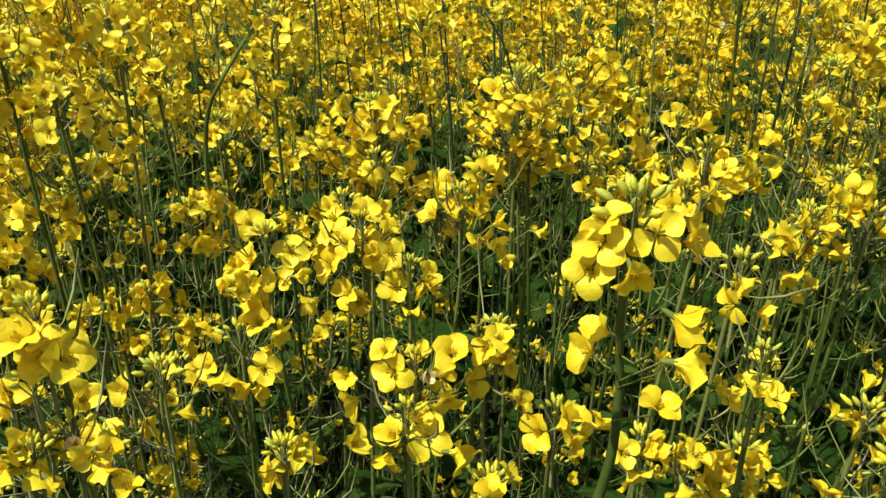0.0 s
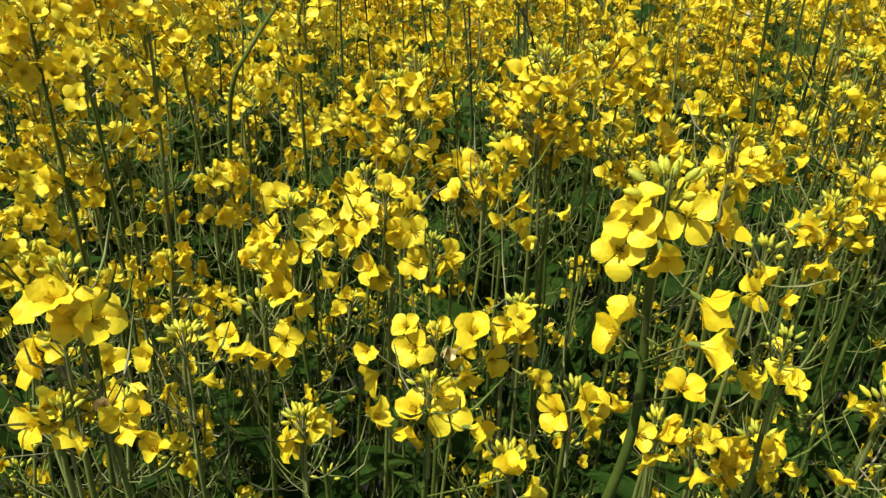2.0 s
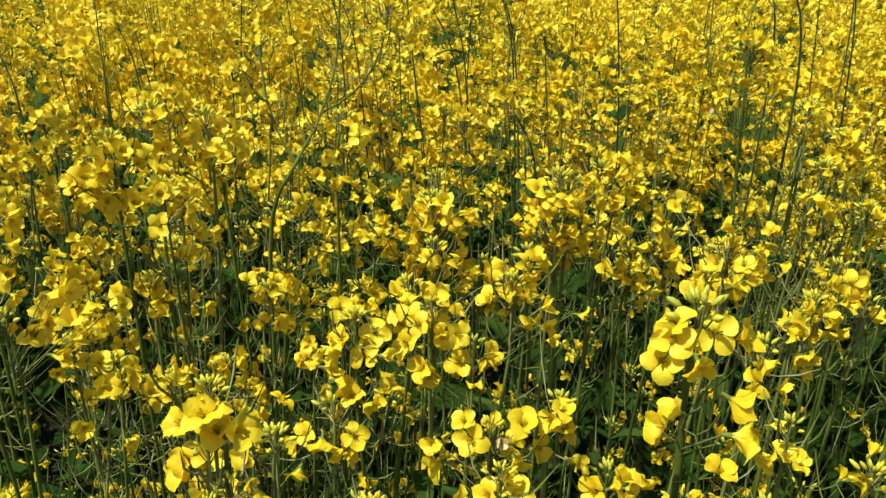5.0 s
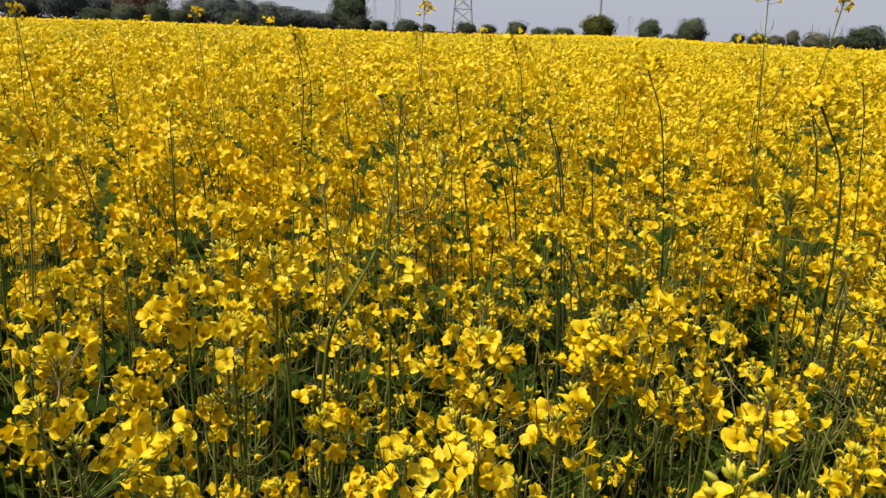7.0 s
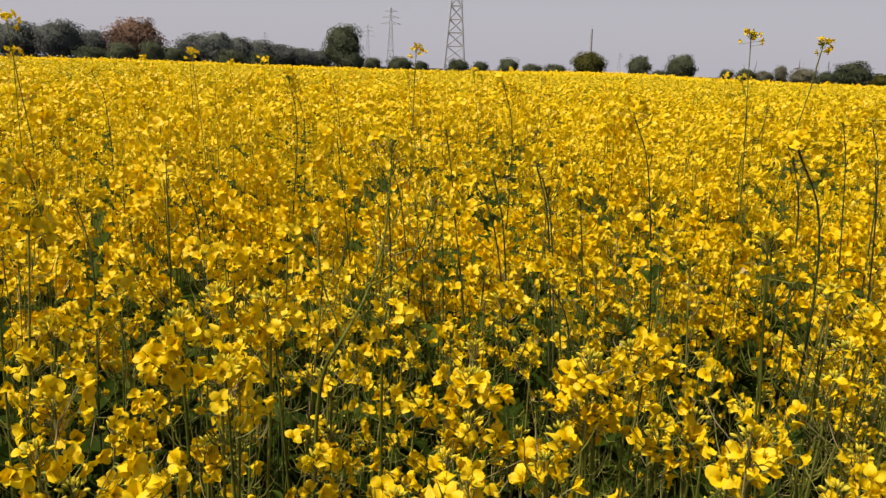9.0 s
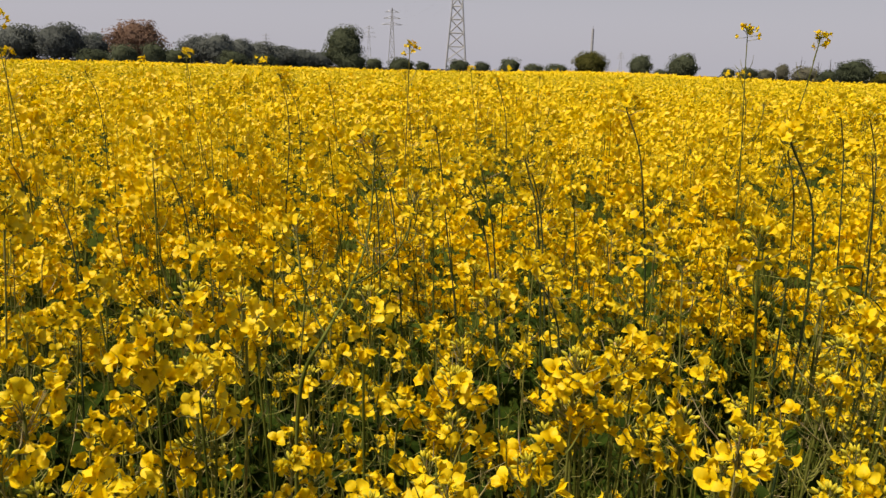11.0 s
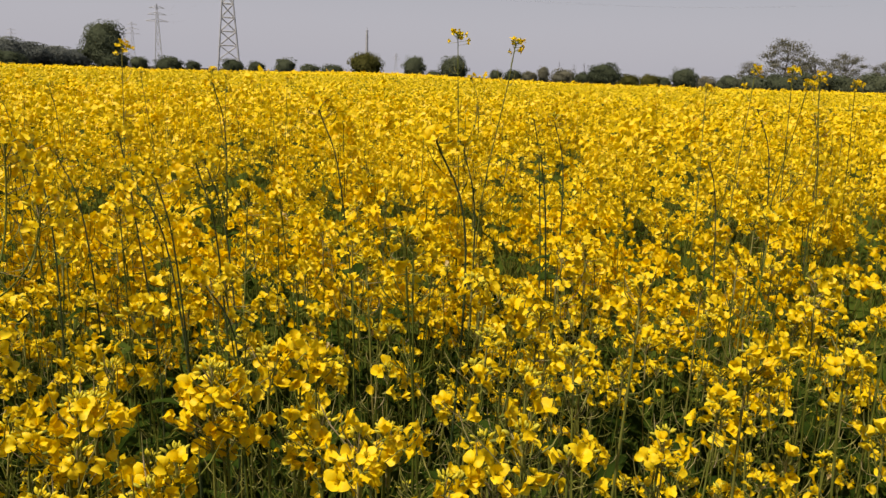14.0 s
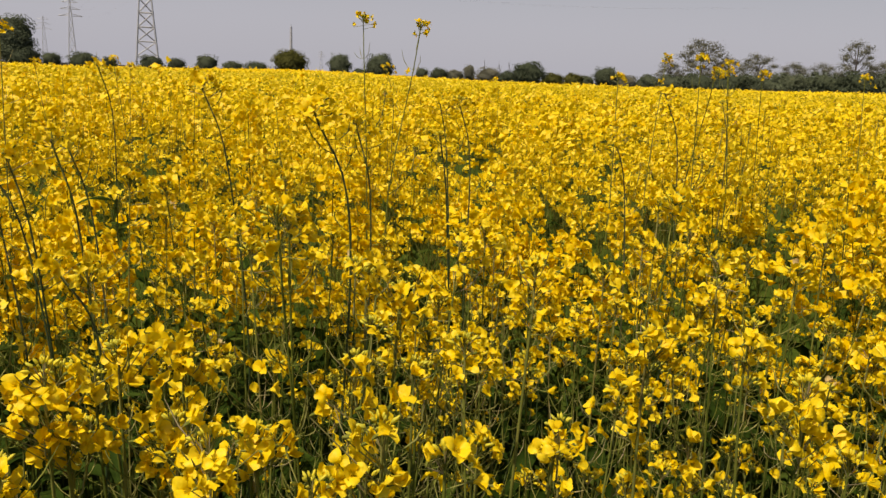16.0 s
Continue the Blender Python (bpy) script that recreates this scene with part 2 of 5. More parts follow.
def flower_shape(kind, r, nl=4, nw=3, centre=True):
    """kind: open, dished, half, trumpet, shut. Slots: 0 petal, 1 stamen, 2 green calyx."""
    angle, curl, length, width = {"open": (76, 0.25, 0.0122, 0.0112), "dished": (54, 0.42, 0.0126, 0.0112), "half": (31, 0.30, 0.0146, 0.0132),
                                  "trumpet": (18, 0.25, 0.0160, 0.0122), "shut": (8, 0.12, 0.0150, 0.0096)}[kind]
    s = Shape()
    turns = (0, 92, 180, 272) if r.random() < 0.6 else (8, 78, 188, 258)
    for a in turns:
        v, q = petal(angle + r.uniform(-0.3, 0.25) * min(angle, 50), length * r.uniform(0.92, 1.08), width * r.uniform(0.9, 1.1), curl + r.uniform(-0.4, 0.7), nl, nw, r)
        s.add(turned(v, radians(a + r.uniform(-7, 7))), q, 0)
    if centre:
        for k in range(5):
            a = k * 1.2566 + r.uniform(-0.2, 0.2)
            top = (0.0022 * math.cos(a), 0.0022 * math.sin(a), 0.0068) if k else (0, 0, 0.0072)
            v, q = tube([(0, 0, -0.001), top], [0.0003, 0.0007], 3)
            s.add(v, q, 1)
        v, q = tube([(0, 0, -0.005), (0, 0, -0.003), (0, 0, 0.0015)], [0.0005, 0.0014, 0.0018], 4)
        s.add(v, q, 2)
    return s.arrays()


def bud_cluster_shape(r, count, rings=True):
    """A dome of pointed oval buds on short stalks."""
    s = Shape()
    for i in range(count):
        f = (i + 0.5) / count
        tilt, a = 1.25 * f ** 0.7, i * 2.399963 + r.uniform(-0.2, 0.2)
        way = Vector((math.sin(tilt) * math.cos(a), math.sin(tilt) * math.sin(a), math.cos(tilt)))
        n, w = (0.0048 + 0.003 * f) * r.uniform(0.85, 1.15), (0.0013 + 0.0006 * f)
        base = way * (0.004 + 0.007 * f) + Vector((0, 0, -0.006 * f))
        v, q = tube([base, base + way * n * 0.3, base + way * n * 0.75, base + way * n], [w * 0.45, w, w * 0.8, w * 0.15], 4)
        s.add(v, q, 0)
        if rings:
            v, q = tube([(0, 0, -0.008 - 0.008 * f), base], [0.0005, 0.0005], 3)
            s.add(v, q, 1)
    return s.arrays()


def leaf_shape(r, length, width, nl=6):
    """A long clasping leaf with a keel, drooping to its tip, growing along x."""
    v, q, droop, wave = [], [], r.uniform(0.3, 0.9), r.uniform(0, 6)
    for i in range(nl + 1):
        s = i / nl
        w = width * (0.35 + 0.65 * math.sin(math.pi * min(1, s * 0.9 + 0.12))) * (1 - s ** 4) + 0.001
        x, z = length * s * (1 - 0.15 * droop * s), length * (0.45 * s - droop * s * s)
        for j in (-1, -0.5, 0, 0.5, 1):
            v.append((x, j * w * 0.5, z + abs(j) * w * 0.22 + 0.06 * width * math.sin(j * 2 + wave + s * 9)))
    for i in range(nl):
        for j in range(4):
            a = i * 5 + j
            q.append((a, a + 1, a + 6, a + 5))
    return np.array(v), np.array(q), np.zeros(len(q), dtype=int)


r0 = random.Random(5)
KINDS = ("open", "open", "open", "open", "dished", "dished", "dished", "half", "half", "half", "trumpet", "trumpet", "trumpet", "shut", "shut")
FLOWERS = [(k, to_mesh("flower_" + k, flower_shape(k, r0, 5, 4), [PETAL, STAMEN, POD])) for k in KINDS]
ROW_FLOWERS = [(k, to_mesh("flower_" + k, flower_shape(k, r0, 3, 3), [PETAL, STAMEN, POD])) for k in KINDS]
WILTS = [to_mesh("flower_wilted", flower_shape("shut", r0), [WILTED, STAMEN, POD]) for _ in range(2)]
MID_FLOWERS = [(k, flower_shape(k, r0, 2, 2, False)) for k in KINDS]
LOW_FLOWERS = [(k, flower_shape(k, r0, 1, 2, False)) for k in KINDS]
BUDS = [to_mesh("raceme_tip", bud_cluster_shape(r0, n), [BUD, POD]) for n in (10, 13, 16)]
MID_BUDS = [bud_cluster_shape(r0, n, False) for n in (6, 8)]
LEAVES = [to_mesh("leaf", leaf_shape(r0, n, w), [LEAF]) for n, w in ((0.09, 0.022), (0.07, 0.018), (0.11, 0.028), (0.06, 0.012))]


def head_plan(r, count, size=1.0, reach_down=0.06, wind=Vector((1, 0, 0))):
    """Where the open flowers of one raceme sit: foot on the axis, place, facing, for each, in the raceme's axes (z along its axis, 0 at the tip).
    They crowd below the buds and loosen further down, where old ones hang outward. wind: where it blows them, in the same axes."""
    out, start = [], r.uniform(0, 6.28)
    for i in range(count):
        f = (i + 0.4) / count
        a = start + i * 2.399963 + r.uniform(-0.5, 0.5)
        z = (-0.003 - reach_down * f ** 1.7) * size * r.uniform(0.85, 1.15)
        rise = radians(r.uniform(25, 65) * (1 - f) + r.uniform(-25, 30) * f)
        reach = (0.013 + 0.019 * f) * size * r.uniform(0.75, 1.35)
        way = Vector((math.cos(a) * math.cos(rise), math.sin(a) * math.cos(rise), math.sin(rise)))
        foot = Vector((0, 0, z))
        way = (way + wind * 0.35).normalized()
        face = (way * 0.6 + wind * r.uniform(0.3, 1.3) + Vector((r.uniform(-0.5, 0.5), r.uniform(-0.5, 0.5), r.uniform(-0.35, 0.55)))).normalized()
        out.append((foot, foot + way * reach, face, f))
    return out


# the breeze blows along the rows of trees and turns the flowers with it
WIND = Vector((0.92, -0.22, 0.25))


def pick_kind(r, f):
    w = r.random()
    if f < 0.25:
        return "half" if w < 0.5 else "dished" if w < 0.7 else "shut"
    if f < 0.6:
        return "open" if w < 0.12 else "dished" if w < 0.28 else "half" if w < 0.66 else "trumpet"
    return "open" if w < 0.05 else "dished" if w < 0.15 else "half" if w < 0.42 else "trumpet" if w < 0.80 else "shut"


def of_kind(pool, kind, r):
    return r.choice([m for k, m in pool if k == kind])


def add_pods(s, r, line, count, slot, sides=3, reach=1.0):
    """Thin stalks with young curved pods round a stretch of stem."""
    for i in range(count):
        f = (i + r.uniform(0, 0.9)) / count
        p = line[min(len(line) - 1, int(f * len(line)))]
        a = i * 2.4 + r.uniform(-0.5, 0.5)
        out = np.array([math.cos(a), math.sin(a), 0.0])
        n = reach * r.uniform(0.7, 1.3)
        mid = p + out * 0.017 * n + np.array([0, 0, 0.003 * n * r.uniform(-2, 2)])
        tip = mid + out * 0.012 * n * r.uniform(-0.3, 1.2) + np.array([0, 0, 0.026 * n * r.uniform(0.3, 1.2)])
        v, q = tube(bow(p, mid, tip, 4), [0.0005, 0.0005, 0.0010, 0.0003], sides)
        s.add(v, q, slot)


def branch_lines(r, path, count, spread, drop, top_z):
    """Side shoots that leave the stem, swing outward and then up."""
    lines = []
    for i in range(count):
        k = int(len(path) * r.uniform(0.42, 0.72))
        p = path[k]
        a = i * 2.4 + r.uniform(-0.6, 0.6)
        reach = spread * r.uniform(0.6, 1.15)
        top = max(p[2] + 0.12, top_z - drop * r.uniform(0.35, 1.3))
        end = np.array([p[0] + math.cos(a) * reach, p[1] + math.sin(a) * reach, top])
        knee = np.array([p[0] + math.cos(a) * reach * 0.95, p[1] + math.sin(a) * reach * 0.95, p[2] + 0.3 * (top - p[2])])
        lines.append(bow(p, knee, end, 8))
    return lines


def end_way(line):
    d = line[-1] - line[-3]
    return Vector(d).normalized()


def stem_shape(r, path, lines, thick, sides, pods, reach=1.4):
    s = Shape()
    n = len(path)
    v, q = tube(path, np.linspace(thick, thick * 0.38, n), sides)
    s.add(v, q, 0)
    for ln in lines:
        v, q = tube(ln, np.linspace(thick * 0.42, thick * 0.25, len(ln)), max(3, sides - 1))
        s.add(v, q, 0)
    if pods:
        add_pods(s, r, path[int(n * 0.62):n - 1], pods, 1, 3, reach)
        for ln in lines:
            add_pods(s, r, ln[2:-1], int(pods * 0.6), 1, 3, reach)
    return s.arrays()


RAPE_LABEL = "flowering rapeseed plant with yellow racemes on a green stem"


def near_plant(r, path, heads=3, flowers=11, size=1.0, thick=0.0030, pods=26, stem=STEM, spread=0.085, drop=0.16, label=RAPE_LABEL, reach_down=0.06, own=None, leaves=3, pool=None, buds=1.25):
    """A plant close enough to tell its flowers apart: stem, racemes with single flowers and buds, leaves."""
    base = path[0]
    root = blank("rapeseed_plant")
    root.matrix_basis = Matrix.Translation(base)
    tagged(root, label, "plant", "rapeseed plants")
    path = np.asarray(path) - base
    lines = branch_lines(r, path, heads, spread, drop, path[-1][2])
    part("stem", to_mesh("stem", stem_shape(r, path, lines, thick, 6, pods), [stem, POD]), root)
    for k, ln in enumerate([path] + lines):
        count = flowers if k == 0 else max(5, int(flowers * r.uniform(0.5, 0.95)))
        big = size * (1.0 if k == 0 else r.uniform(0.8, 0.98))
        m = aim(ln[-1], end_way(ln), r.uniform(0, 6.28))
        s, plan = Shape(), head_plan(r, count, big, reach_down, m.to_3x3().transposed() @ WIND)
        if own and k == 0:
            m = Matrix.Translation(ln[-1])
            plan = [(Vector((0, 0, min(0.0, p[2]) - 0.012 - 0.6 * math.hypot(p[0], p[1]))), Vector(p), Vector(w).normalized(), (kind, big)) for p, w, kind, big in own]
        v, q = tube([(0, 0, -0.06), (0, 0, -0.02), (0, 0, 0.0)], [0.0013, 0.0011, 0.0008], 4)
        s.add(v, q, 0)
        for foot, place, face, f in plan:
            v, q = tube([foot, place - face * 0.004], [0.0006, 0.0006], 3)
            s.add(v, q, 0)
        raceme = part("raceme", to_mesh("raceme", s.arrays(), [POD]), root, matrix=m)
        part("raceme_tip", r.choice(BUDS), raceme, matrix=Matrix.Translation((0, 0, 0.006 if own and k == 0 else 0)) @ Matrix.Scale(big * buds, 4))
        for foot, place, face, f in plan:
            kind, wide = f if isinstance(f, tuple) else (pick_kind(r, f), big * r.uniform(0.76, 1.05))
            me = r.choice(WILTS) if kind == "wilted" or (not own and r.random() < 0.006) else of_kind(pool or FLOWERS, kind, r)
            part("flower", me, raceme, matrix=aim(place, face, r.uniform(0, 6.28), wide * (1.08 if pool else 1.0)))
    for k in range(leaves):
        p = path[int(len(path) * r.uniform(0.2, 0.5))]
        part("leaf", r.choice(LEAVES), root, matrix=Matrix.Translation(p) @ Matrix.Rotation(r.uniform(0, 6.28), 4, "Z") @ Matrix.Scale(r.uniform(0.8, 1.2), 4))
    return root


def head_shape(r, count, pool, buds, big, m):
    """The flowers and buds of one raceme that stands at the pose m."""
    s = Shape()
    for foot, place, face, f in head_plan(r, count, big, 0.04, m.to_3x3().transposed() @ WIND):
        s.put(of_kind(pool, pick_kind(r, f), r), aim(place, face, r.uniform(0, 6.28), big * r.uniform(0.9, 1.15)))
    v, q, m = r.choice(buds)
    s.put((v, q, np.full(len(q), 1)), Matrix.Scale(big, 4))
    return s.arrays()


def upright(r, x, y, top, lean=0.1, n=12, swept=0.0):
    """A stem line from the soil to a tip at (x, y, top). swept: how far the wind has bent the tip over."""
    a = r.uniform(0, 6.28)
    foot = np.array([x + swept * 1.3 + lean * r.uniform(0.3, 1.4) * math.cos(a), y + lean * r.uniform(0.3, 1.4) * math.sin(a), ground_height(x, y)])
    mid = np.array([x + swept * 1.15 + r.uniform(-0.5, 0.5) * lean, y + r.uniform(-0.5, 0.5) * lean, top * 0.6])
    if not swept:
        return through_points([foot, mid, (x, y, top)], n // 2)
    high = np.array([x + swept * r.uniform(0.75, 1.0), y + r.uniform(-0.3, 0.3) * swept, top * 0.9])
    return through_points([foot, mid, high, (x, y, top)], n // 2)


def ground_height(x, y):
    """The field swells gently far out, most towards the tree with the mast."""
    d = math.hypot(x, y)
    b = math.degrees(math.atan2(x, max(y, 1e-6)))
    k = min(1.0, max(0.0, (d - 25) / 60.0))
    k = k * k * (3 - 2 * k)
    return k * (0.42 * math.exp(-((b - 11) / 8.0) ** 2) + 0.16 * math.exp(-((b + 20) / 9.0) ** 2) + 0.25 * math.exp(-((b - 50) / 9.0) ** 2))


def ground_heights(x, y):
    d, b = np.hypot(x, y), np.degrees(np.arctan2(x, np.maximum(y, 1e-6)))
    k = np.clip((d - 25) / 60.0, 0, 1)
    k = k * k * (3 - 2 * k)
    return k * (0.42 * np.exp(-((b - 11) / 8.0) ** 2) + 0.16 * np.exp(-((b + 20) / 9.0) ** 2) + 0.25 * np.exp(-((b - 50) / 9.0) ** 2))


def scatter(r, count, near, far, left, right, gap, taken=()):
    """Places in the fan of the field between two distances and two bearings (degrees), at least gap apart."""
    cells, out, tries = {}, [], 0
    for x, y in taken:
        cells.setdefault((int(x // gap), int(y // gap)), []).append((x, y))
    while len(out) < count and tries < count * 30:
        tries += 1
        d, b = math.sqrt(r.uniform(near * near, far * far)), radians(r.uniform(left, right))
        x, y = d * math.sin(b), d * math.cos(b)
        c = (int(x // gap), int(y // gap))
        if any((x - u) ** 2 + (y - w) ** 2 < gap * gap for i in (-1, 0, 1) for j in (-1, 0, 1) for u, w in cells.get((c[0] + i, c[1] + j), ())):
            continue
        cells.setdefault(c, []).append((x, y))
        out.append((x, y))
    return out


# ---- ground ----
def build_ground():
    rings = [0, 0.5, 1, 2, 4, 8, 14, 25, 35, 45, 55, 65, 75, 85, 100, 140, 220, 400, 900, 2000, 4500]
    n = 120
    v = [(0.0, 0.0, 0.0)]
    for d in rings[1:]:
        for k in range(n):
            a = k * 2 * math.pi / n
            x, y = d * math.sin(a), d * math.cos(a)
            v.append((x, y, (ground_height(x, y) if y > 0 and d <= 100 else 0.0) + (noise.noise((x * 3, y * 3, 0)) * 0.02 if d < 10 else 0)))
    faces = [(0, 1 + (k + 1) % n, 1 + k) for k in range(n)]
    for i in range(len(rings) - 2):
        for k in range(n):
            a, b = 1 + i * n + k, 1 + i * n + (k + 1) % n
            faces.append((a, b, b + n, a + n))
    me = bpy.data.meshes.new("ground")
    me.from_pydata(v, [], faces)
    me.materials.append(SOIL)
    for p in me.polygons:
        p.use_smooth = True
    return tagged(new("ground", me), "dark brown field soil under the rapeseed crop", "ground", kind="structure")


build_ground()

# ---- near plants, each at its own place ----
def stand(r, places, lean=0.1, swept=0.0, **more):
    """A plant for each (x, y, tip height)."""
    for x, y, z in places:
        near_plant(r, upright(r, x, y, z, lean, swept=swept * r.uniform(0.5, 1.3)), **more)


FRONT = [(0.317, 0.593, 1.182)]
SPARSE = [(-0.251, 0.401, 1.1), (-0.219, 0.444, 1.086), (0.181, 0.449, 1.058), (-0.11, 0.505, 1.03), (-0.226, 0.533, 0.965), (0.038, 0.366, 1.115)]
MIDDLE = [(0.463, 0.95, 1.289), (-0.398, 0.683, 1.112), (-0.284, 0.611, 1.288), (-0.332, 0.732, 1.027), (-0.291, 0.692, 1.247), (0.321, 0.828, 1.384), (-0.242, 0.972, 1.288), (0.428, 0.891, 1.306), (-0.455, 0.792, 1.123)]
RIGHT = [(0.303, 0.798, 1.392), (-0.002, 0.835, 1.299), (0.098, 1.037, 1.28), (0.503, 0.741, 1.251), (0.82, 0.82, 1.122), (0.312, 1.101, 1.285), (0.801, 0.474, 1.194), (0.509, 0.706, 1.142), (0.596, 0.994, 1.32), (1.12, 0.887, 1.268), (0.576, 1.062, 1.229), (0.983, 1.067, 1.347)]
TALL = [(0.06, 1.093, 1.447), (0.357, 0.884, 1.503), (0.268, 1.39, 1.515), (0.64, 1.215, 1.446), (-0.206, 1.308, 1.452), (-0.203, 1.541, 1.41), (-0.04, 1.18, 1.422), (0.813, 1.695, 1.49), (0.809, 1.565, 1.495),
        (1.142, 1.485, 1.44), (1.323, 1.557, 1.525), (1.8, 1.933, 1.50), (0.078, 2.085, 1.54), (-1.29, 2.183, 1.285), (-1.518, 3.209, 1.52), (-0.703, 1.227, 1.335), (-0.734, 1.977, 1.315), (-0.693, 3.169, 1.485),
        (-0.075, 1.398, 1.46), (0.0, 1.15, 1.42), (0.07, 1.165, 1.444), (0.063, 0.985, 1.307), (0.49, 1.195, 1.463), (-0.665, 1.679, 1.315), (-0.583, 3.55, 1.485), (1.131, 3.239, 1.575), (-0.507, 2.11, 1.537), (-1.163, 1.93, 1.32)]
LOFTY = [(0.743, 2.124, 1.690), (0.811, 1.836, 1.662), (-0.172, 2.42, 1.63), (-1.208, 2.007, 1.668), (-1.471, 4.352, 1.63), (2.608, 2.897, 1.608), (1.876, 2.339, 1.633), (2.806, 2.352, 1.597), (1.767, 2.011, 1.628), (1.685, 2.331, 1.565),
         (2.018, 2.192, 1.621), (1.845, 2.031, 1.588), (2.344, 2.392, 1.598), (-0.269, 4.053, 1.544), (0.128, 4.557, 1.54), (0.434, 4.221, 1.535), (-1.135, 3.297, 1.604), (-1.549, 2.675, 1.586), (0.062, 4.007, 1.57)]
BENT = [(-0.222, 0.785, 0.0), (-0.226, 0.785, 0.7), (-0.224, 0.78, 1.08), (-0.219, 0.775, 1.18), (-0.209, 0.768, 1.228), (-0.195, 0.77, 1.254), (-0.182, 0.79, 1.276), (-0.169, 0.83, 1.299), (-0.157, 0.90, 1.335), (-0.150, 0.93, 1.39), (-0.147, 0.94, 1.478)]
# racemes near the front, flower by flower: the tip; then place from the tip, facing, state and size of each flower
TRI = ((0.0951, 0.3292, 1.2996), [
    ((0.009, -0.004, -0.007), (-0.11, -0.84, 0.53), "open", 1.10), ((0.022, -0.005, -0.011), (0.78, -0.50, 0.39), "half", 1.15),
    ((-0.014, -0.002, -0.003), (-0.67, -0.33, 0.67), "dished", 1.00), ((-0.014, -0.003, -0.011), (-0.41, -0.82, 0.41), "half", 1.00),
    ((-0.019, -0.004, -0.025), (-0.39, -0.83, 0.39), "dished", 1.10), ((-0.005, -0.019, -0.016), (0.19, -0.75, -0.63), "half", 0.90),
    ((-0.015, -0.032, -0.042), (-0.86, -0.23, 0.46), "trumpet", 0.85), ((-0.018, -0.021, -0.058), (-0.92, -0.35, 0.17), "half", 0.90),
    ((0.014, -0.025, -0.037), (0.81, -0.32, -0.49), "half", 1.10), ((0.014, -0.035, -0.055), (0.98, -0.15, -0.10), "trumpet", 1.15),
    ((0.013, -0.022, -0.066), (0.20, 0.00, 0.98), "shut", 0.60), ((0.009, -0.038, -0.078), (0.00, -0.32, 0.95), "half", 0.80)])
FORK = ((0.1897, 0.3748, 1.1910), [
    ((-0.001, -0.002, -0.019), (0.00, -0.32, 0.95), "half", 0.85), ((0.004, -0.010, -0.019), (0.35, -0.46, 0.81), "half", 0.75),
    ((-0.020, -0.006, -0.017), (0.81, -0.35, -0.46), "trumpet", 0.80), ((-0.031, -0.013, -0.008), (0.91, -0.23, -0.34), "shut", 0.70)])
LOW = ((-0.0094, 0.3494, 1.1733), [
    ((0.010, 0.002, -0.013), (0.00, -0.78, 0.62), "open", 1.15), ((-0.007, 0.002, -0.013), (-0.49, -0.62, 0.62), "half", 0.85),
    ((-0.032, -0.005, -0.012), (0.77, -0.51, 0.38), "trumpet", 0.80), ((-0.010, -0.005, -0.018), (-0.39, -0.65, -0.65), "half", 0.85),
    ((0.022, -0.007, -0.017), (0.98, -0.20, 0.00), "trumpet", 0.95), ((0.044, -0.027, -0.031), (0.00, -0.20, 0.98), "trumpet", 0.80),
    ((0.005, 0.003, -0.004), (0.32, -0.42, 0.85), "half", 0.70)])
MANY = ((-0.0063, 0.4377, 1.1495), [
    ((-0.019, 0.005, 0.006), (-0.23, -0.57, 0.79), "half", 0.80), ((-0.014, -0.001, -0.005), (-0.22, -0.87, 0.44), "dished", 1.20),
    ((0.023, -0.006, 0.010), (0.12, -0.58, 0.81), "half", 1.10), ((0.035, 0.000, -0.013), (0.64, -0.76, 0.13), "half", 0.95),
    ((0.018, -0.010, -0.016), (0.38, -0.77, -0.51), "half", 1.00), ((0.018, 0.002, -0.013), (0.00, -0.96, 0.27), "dished", 0.90),
    ((0.002, 0.009, 0.002), (0.12, -0.58, 0.81), "half", 0.70), ((0.007, 0.001, -0.007), (0.12, -0.96, 0.24), "wilted", 0.90),
    ((-0.037, -0.003, -0.024), (-0.87, -0.44, -0.22), "half", 1.10), ((-0.044, -0.004, -0.006), (-0.41, -0.82, 0.41), "half", 0.70)])
TUFT = ((0.0470, 0.4451, 1.1680), [
    ((0.004, -0.004, -0.020), (0.00, -0.32, 0.95), "trumpet", 1.10), ((-0.006, -0.006, -0.009), (-0.66, -0.53, 0.53), "half", 0.90),
    ((0.009, -0.001, -0.016), (0.00, -0.10, -1.00), "shut", 1.00), ((0.015, -0.013, -0.039), (-0.72, -0.36, -0.60), "half", 0.70),
    ((0.000, -0.009, 0.000), (0.22, -0.44, 0.87), "half", 0.90)])
GREEN = ((-0.1269, 0.4728, 1.1470), [
    ((0.017, -0.012, -0.016), (0.00, -0.71, 0.71), "open", 1.05), ((-0.008, -0.015, -0.014), (-0.11, -0.44, -0.89), "half", 1.00),
    ((-0.029, -0.003, -0.027), (-0.83, -0.55, 0.00), "half", 0.85), ((-0.020, -0.009, -0.016), (-0.38, -0.51, 0.77), "half", 0.80),
    ((0.007, -0.014, -0.032), (0.98, -0.20, 0.10), "trumpet", 0.85), ((0.009, -0.018, -0.024), (-0.88, -0.33, -0.33), "trumpet", 0.85),
    ((0.014, 0.003, 0.009), (0.00, -0.35, 0.94), "half", 0.90), ((0.023, -0.001, 0.008), (0.77, -0.51, -0.38), "half", 0.95),
    ((0.001, 0.006, 0.024), (0.97, -0.20, -0.10), "trumpet", 1.00)])
